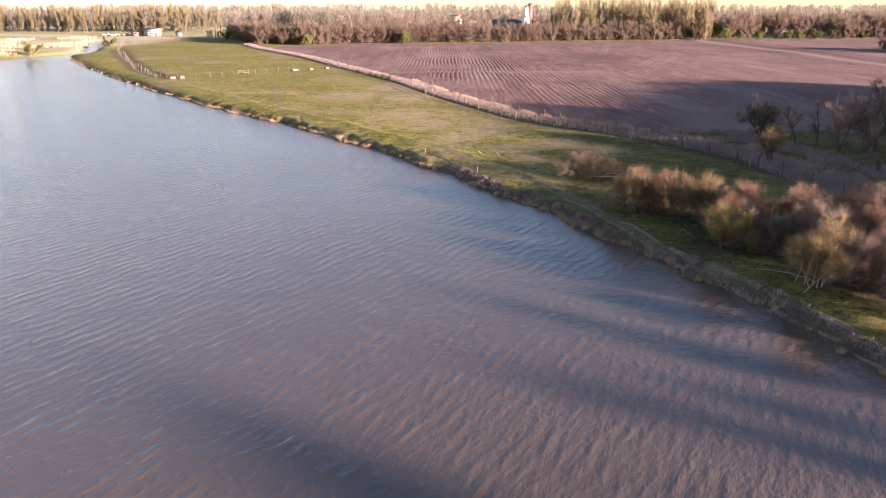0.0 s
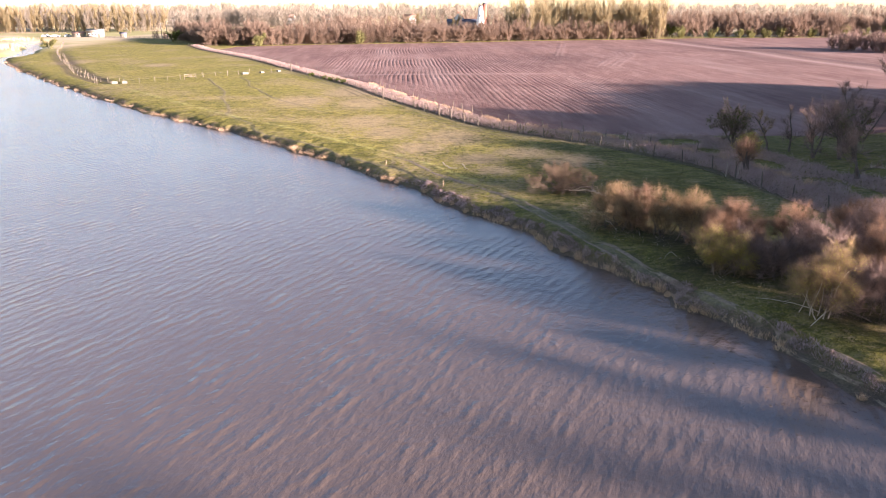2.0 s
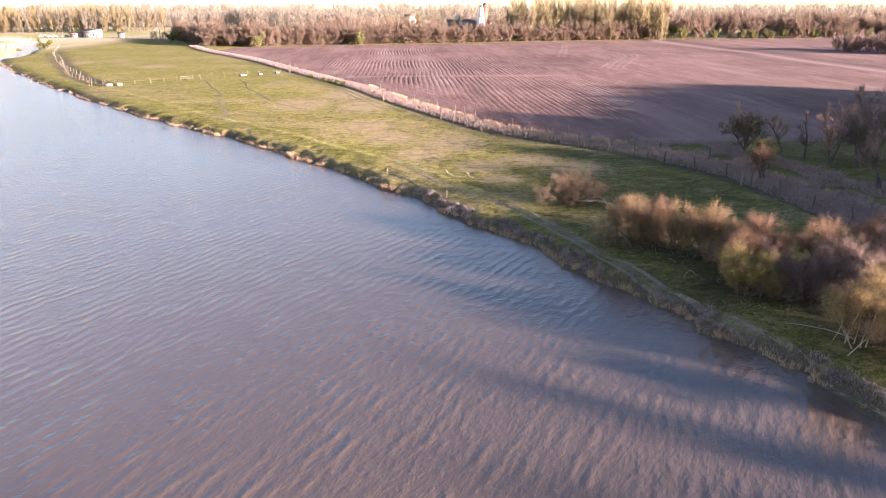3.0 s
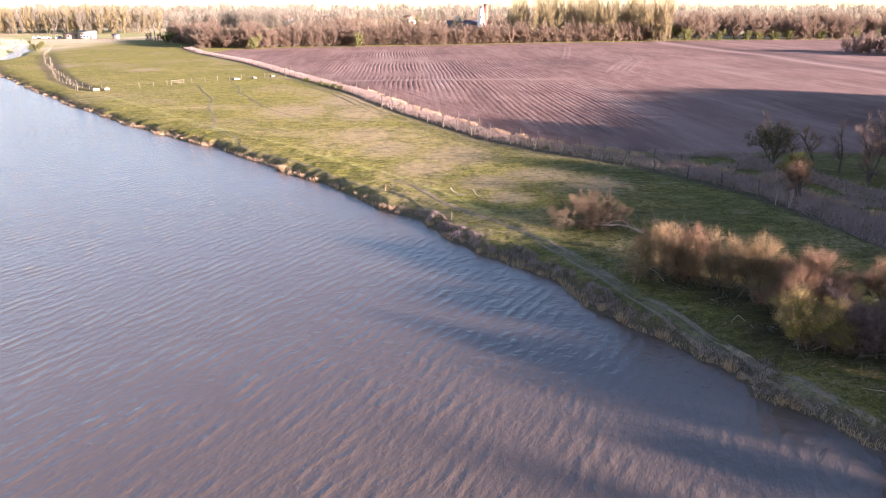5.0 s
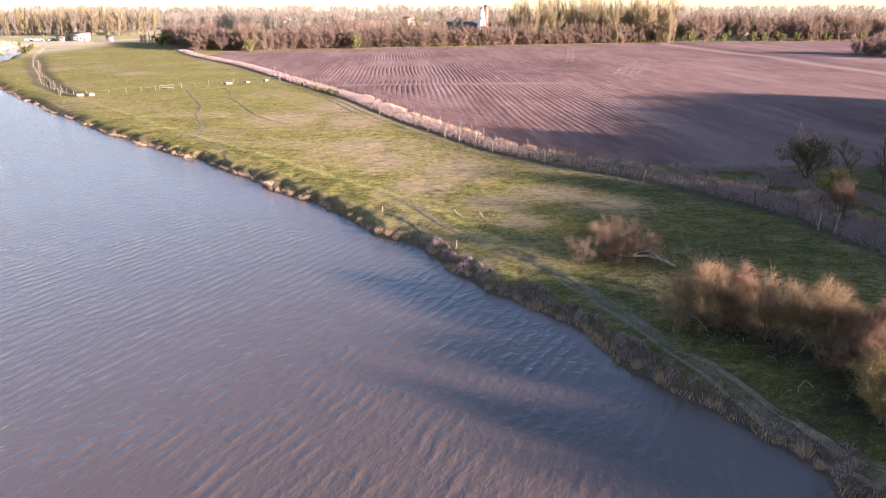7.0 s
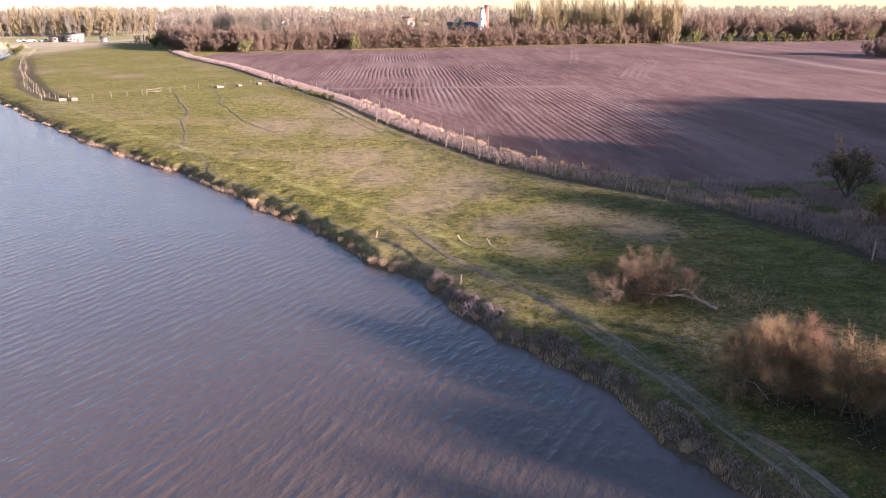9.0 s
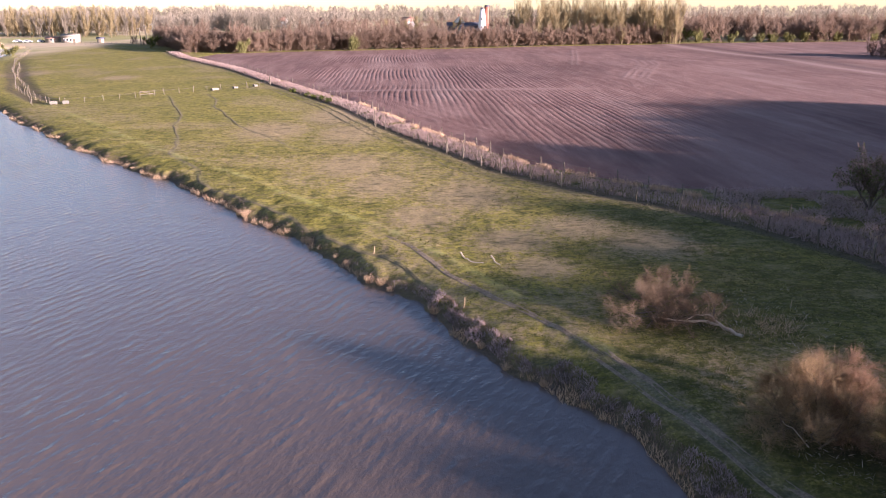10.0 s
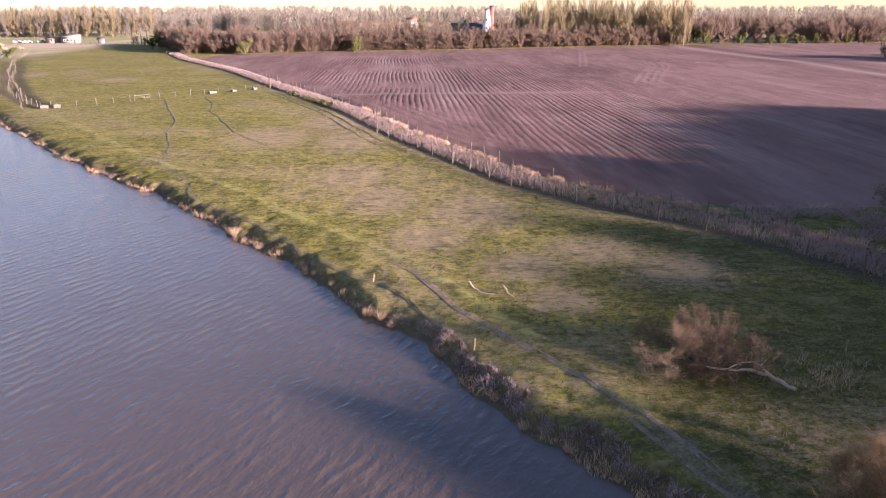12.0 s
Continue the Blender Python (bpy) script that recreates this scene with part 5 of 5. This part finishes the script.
under = [far_tree("understorey_tree", 7.5, 3.6, 120 + k, M_WOOD_FAR, "bare brown understorey tree at the wood's edge", group="understorey trees at the wood's edge", blades_n=800, twig=0.13, stems=5, trunk=0.08, bushy=True) for k in range(2)]
plant(under, [(62 + 78 * k / 44 + rng.uniform(-1, 1), 377 + 22 * k / 44 + rng.uniform(0, 4)) for k in range(45)], rng)

H3 = "bare trees of the wood beyond the field corner"
bare = [far_tree("wood_tree", 13, 4.2, 130 + k, M_WOOD_FAR, "bare brown tree of the far wood", group=H3, blades_n=800, twig=0.15, stems=4, trunk=0.11, bushy=True) for k in range(3)]
plant(bare, [(rng.uniform(146, 330), 404 + rng.uniform(0, 60)) for _ in range(120)], rng, 0.75, 1.15)
old = far_tree("old_tree", 19, 6.0, 139, M_TWIG_DARK, "old spreading bare tree standing over the wood", blades_n=420, twig=0.12, stems=2, trunk=0.5)
old.matrix_basis = pose(140, 424, 0.9)
green = [far_tree("green_bush", 5.5, 3.2, 140 + k, M_OLIVE, "rounded bush in olive-green young leaf at the field edge", "bush", "green bushes at the far field edge", 500, 0.12, 6, 0.08, False, M_OLIVE, True) for k in range(2)]
plant(green, [(53.8, 379), (186, 404), (194, 406), (203, 406), (212, 407), (221, 408), (230, 409), (240, 410), (251, 411), (263, 413), (276, 414), (170, 401), (152, 400), (-60, 331), (-18, 347)], rng, 0.9, 1.3)
dark = [far_tree("evergreen_bush", 6.5, 3.4, 145, M_LEAF, "dark evergreen bush at the far field edge", "bush", "evergreen bushes at the far field edge", 260, 0.14, 5, 0.1, False, M_LEAF)]
plant(dark, [(106.5, 396), (152, 412), (158, 414), (164, 412), (-108, 372)], rng, 0.9, 1.2)
corner = [far_tree("copse_tree", 6.8, 3.2, 150 + k, M_TWIG_DARK, "dark bare tree in a copse on the field's side", group="dark copse on the field's side", blades_n=700, twig=0.10, stems=5, bushy=True) for k in range(2)]
plant(corner, [(173 + rng.uniform(0, 50), 268 + rng.uniform(-6, 30)) for _ in range(34)], rng)
marsh_tree = [far_tree("marsh_willow", 6.4, 2.6, 155, M_OLIVE, "small rounded olive-green willow on the marsh", group="willows on the marsh", foliage=M_OLIVE, bushy=True)]
plant(marsh_tree, [(-147, 264.5), (-163, 261), (-142, 318), (-171, 266), (-186, 300)], rng)
L1 = "tall pale poplars beyond the farm"
pale = [far_tree("pale_poplar", 19, 3.6, 160 + k, (M_WOOD_GOLD, M_WOOD_HAZED)[k], "tall budding poplar beyond the farm, paled for haze", group=L1, blades_n=500, twig=0.2, stems=2, trunk=0.16, slim=True) for k in range(2)]
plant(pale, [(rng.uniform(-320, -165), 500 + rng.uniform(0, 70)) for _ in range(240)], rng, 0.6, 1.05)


def far_woods():
    """Woods too far away to tell the trees apart: sprays of thin blades, one for each tree top."""
    rng = np.random.RandomState(77)
    sets = ((-420, -40, 620, 720, 15, 22, 900, M_WOOD_HAZED, "bare wood beyond the farm, paled for haze"), (-60, 330, 540, 760, 8, 14, 800, M_WOOD_FAR, "low brown scrub beyond the hedges"),
            (-700, 900, 900, 1150, 18, 25, 1200, M_WOOD_HAZED, "distant woodland on the plain, paled for haze"), (-1600, 1900, 1500, 2100, 24, 36, 1500, M_WOOD_HAZED, "far woodland along the horizon"),
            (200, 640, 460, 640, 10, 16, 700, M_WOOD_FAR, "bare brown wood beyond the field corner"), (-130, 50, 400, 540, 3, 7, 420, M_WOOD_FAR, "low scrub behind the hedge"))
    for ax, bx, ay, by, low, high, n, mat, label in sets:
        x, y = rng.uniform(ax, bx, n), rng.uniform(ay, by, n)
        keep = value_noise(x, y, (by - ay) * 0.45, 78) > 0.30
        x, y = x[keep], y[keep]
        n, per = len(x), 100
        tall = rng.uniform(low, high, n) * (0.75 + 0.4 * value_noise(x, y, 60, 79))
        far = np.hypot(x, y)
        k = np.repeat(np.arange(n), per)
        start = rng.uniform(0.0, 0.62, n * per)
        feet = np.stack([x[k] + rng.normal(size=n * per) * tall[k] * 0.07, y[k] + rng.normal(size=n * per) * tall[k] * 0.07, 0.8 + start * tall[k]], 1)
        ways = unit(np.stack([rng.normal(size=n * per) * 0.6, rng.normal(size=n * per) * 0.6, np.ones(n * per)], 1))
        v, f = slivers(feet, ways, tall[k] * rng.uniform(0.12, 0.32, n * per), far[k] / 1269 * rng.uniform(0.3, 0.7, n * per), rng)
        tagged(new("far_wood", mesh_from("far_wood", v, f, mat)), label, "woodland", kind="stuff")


far_woods()


# ---------------------------------------------------------------- buildings and poles
def gable_house(name, x, y, z, turn, wide, deep, eaves, ridge, wall_mat, roof_mat, label, windows=2, door=True, chimney=False):
    ob = thing(name, x, y, z, label, "building", "", turn)
    h, w, d = eaves, wide / 2, deep / 2
    v = [(-w, -d, -0.5), (w, -d, -0.5), (w, d, -0.5), (-w, d, -0.5), (-w, -d, h), (w, -d, h), (w, d, h), (-w, d, h), (-w, 0, ridge), (w, 0, ridge)]
    part("wall", mesh_from("wall", v, [np.array([(0, 1, 5, 4), (2, 3, 7, 6)]), np.array([(4, 5, 9), (4, 9, 8)])[:0], np.array([(1, 2, 6), (1, 6, 9), (1, 9, 5), (3, 0, 4), (3, 4, 8), (3, 8, 7)])], wall_mat), ob)
    o, t = 0.4, 0.16
    slope = (ridge - h) / d
    for s in (-1, 1):
        ye, ze = s * (d + o), h - slope * o
        q = [(-w - o, ye, ze), (w + o, ye, ze), (w + o, 0, ridge), (-w - o, 0, ridge)]
        q += [(a, b, c + t) for a, b, c in q]
        roof = part("roof_slope", mesh_from("roof_slope", q, np.array([(0, 1, 2, 3), (7, 6, 5, 4), (0, 4, 5, 1), (1, 5, 6, 2), (2, 6, 7, 3), (3, 7, 4, 0)]), roof_mat), ob)
    for k in range(windows):
        px = -w + wide * (k + 1) / (windows + 1 + door)
        win = part("window", box_mesh("window", 1.1, 0.12, 1.2, M_WHITE, 0.02), ob, "white framed window")
        win.location = (px, -d - 0.02, 1.0)
        pane = part("pane", box_mesh("pane", 0.9, 0.06, 1.0, M_GLASS, 0.0), win)
        pane.location = (0, -0.06, 0.1)
    if door:
        leaf = part("door", box_mesh("door", 1.0, 0.10, 2.05, M_POST, 0.02), ob)
        leaf.location = (w - wide / (windows + 2), -d - 0.02, 0)
    if chimney:
        c = part("chimney", box_mesh("chimney", 0.6, 0.6, 1.6, M_BRICK, 0.03), ob)
        c.location = (w * 0.4, 0.3, ridge - 0.5)
    return ob


gable_house("farm_building", -168, 434, 1.0, 4, 8, 6, 3.4, 4.4, M_WALL, M_WALL, "low cream farm building with a shallow pale roof", 3, True)
gable_house("shed", -178, 436, 1.0, 4, 6, 5, 2.2, 2.9, M_WALL, M_ROOF_RED, "small cream shed beside the farm building", 1, False)
gable_house("hut", -152, 431, 1.0, 10, 3, 2.6, 2.2, 2.8, M_WALL, M_ROOF, "small pale hut beside the paddock fence", 0, True)
gable_house("long_barn", 47, 516, 1.0, -4, 26, 9, 6.2, 8.2, M_ROOF, M_ROOF, "long dark grey barn among the trees", 3, True)
gable_house("white_house", 42, 520, 1.0, 86, 9, 7, 8.5, 12.0, M_WHITE, M_ROOF, "white gabled house behind the barn", 2, True, True)
for hx, hy, turn, lab in ((-118, 705, 10, "small white village house with a red roof"), (-98, 700, -15, "white village house with a weathered red roof"), (-136, 712, 30, "distant cream village house"),
                          (12, 690, 5, "distant white house among the trees"), (-60, 690, 20, "distant white village house among scrub")):
    gable_house("village_house", hx, hy, 3.0, turn, 10, 8, 4.5, 7.5, M_WHITE, M_ROOF_RED, lab, 2, True, True)


def tower(x, y):
    """A white round tower body that narrows upwards, with a dark cap and small openings."""
    ob = thing("white_tower", x, y, 0.8, "white tapering tower beside a brick chimney", "tower")
    bm = bmesh.new()
    bmesh.ops.create_cone(bm, cap_ends=True, segments=24, radius1=3.5, radius2=1.3, depth=16.6)
    bmesh.ops.translate(bm, vec=(0, 0, 8.1), verts=bm.verts)
    me = bpy.data.meshes.new("body")
    bm.to_mesh(me)
    bm.free()
    me.materials.append(M_WHITE)
    part("body", me, ob)
    bm = bmesh.new()
    bmesh.ops.create_cone(bm, cap_ends=True, segments=24, radius1=1.5, radius2=0.3, depth=1.2)
    bmesh.ops.translate(bm, vec=(0, 0, 17.0), verts=bm.verts)
    me = bpy.data.meshes.new("cap")
    bm.to_mesh(me)
    bm.free()
    me.materials.append(M_ROOF)
    part("cap", me, ob, "small dark cap")
    for z, r in ((5.0, 2.75), (10.0, 2.15)):
        w = part("window", box_mesh("window", 0.8, 0.5, 1.3, M_DARK, 0.02), ob)
        w.location = (-0.4, -r + 0.1, z)


tower(55.6, 507.2)


def brick_chimney(x, y):
    ob = thing("brick_chimney", x, y, 0.8, "tall red brick chimney with a dark flared top", "chimney")
    for name, z, r1, r2, depth, mat in (("base", 1.5, 2.1, 2.0, 4.0, M_BRICK), ("shaft", 10.5, 1.6, 1.25, 14.0, M_BRICK), ("collar", 17.6, 1.6, 1.6, 0.6, M_BRICK), ("crown", 18.4, 1.4, 1.7, 1.1, M_ROOF)):
        bm = bmesh.new()
        bmesh.ops.create_cone(bm, cap_ends=True, segments=20, radius1=r1, radius2=r2, depth=depth)
        bmesh.ops.translate(bm, vec=(0, 0, z), verts=bm.verts)
        me = bpy.data.meshes.new(name)
        bm.to_mesh(me)
        bm.free()
        me.materials.append(mat)
        part(name, me, ob)


brick_chimney(58.6, 508.5)


def utility_pole(x, y, tall, turn, label):
    ob = thing("utility_pole", x, y, 0.9, label, "pole", "concrete poles at the meadow's end", turn)
    line = np.array([(0, 0, -0.3), (0, 0, tall * 0.5), (0, 0, tall)])
    v, f = sweep(line + [0.001, 0, 0] * np.arange(3)[:, None], [0.24, 0.2, 0.15], 8)
    part("shaft", mesh_from("shaft", v, f, M_CONCRETE, smooth=True), ob)
    arm = part("crossarm", box_mesh("crossarm", 2.0, 0.14, 0.14, M_POST, 0.01), ob)
    arm.location = (0, 0.1, tall - 0.8)
    for k in (-0.85, 0.0, 0.85):
        w = part("insulator", box_mesh("insulator", 0.12, 0.12, 0.3, M_WHITE, 0.03), ob)
        w.location = (k, 0.1, tall - 0.66)


utility_pole(-123.5, 406, 8.4, 10, "concrete power pole with a short crossarm")
utility_pole(-120.8, 406.5, 9.4, 10, "concrete power pole with a short crossarm")
utility_pole(-117.2, 406.0, 10.2, 10, "tall concrete power pole with a short crossarm")


def parked_car(x, y, turn, label):
    ob = thing("parked_car", x, y, 1.1, label, "car", "", turn)
    side = [(-2.1, 0.3), (2.1, 0.3), (2.1, 0.75), (1.2, 0.9), (0.6, 1.4), (-1.1, 1.42), (-1.8, 0.95), (-2.1, 0.85)]
    v = [(px, s * 0.85, pz) for s in (-1, 1) for px, pz in side]
    n = len(side)
    quads = np.array([(k, (k + 1) % n, n + (k + 1) % n, n + k) for k in range(n)])
    fans = np.array([(0, k, k + 1) for k in range(1, n - 1)] + [(n, n + k + 1, n + k) for k in range(1, n - 1)])
    part("body", mesh_from("body", v, [quads, fans], M_CAR), ob)
    for s in (-1, 1):
        g = part("side_window", box_mesh("side_window", 1.7, 0.03, 0.36, M_GLASS, 0.0), ob)
        g.location = (-0.3, s * 0.86, 0.95)
        for px in (-1.3, 1.3):
            bm = bmesh.new()
            bmesh.ops.create_cone(bm, cap_ends=True, segments=16, radius1=0.33, radius2=0.33, depth=0.22)
            me = bpy.data.meshes.new("wheel")
            bm.to_mesh(me)
            bm.free()
            me.materials.append(M_DARK)
            w = part("wheel", me, ob)
            w.matrix_basis = pose(px, s * 0.8, 0.33, 90, 0, 0)


parked_car(-190, 434, 5, "pale car parked beside the farm")
parked_car(-196.5, 437, -8, "pale car parked beside the farm")
parked_car(-185, 438, 80, "light grey car parked beside the farm shed")
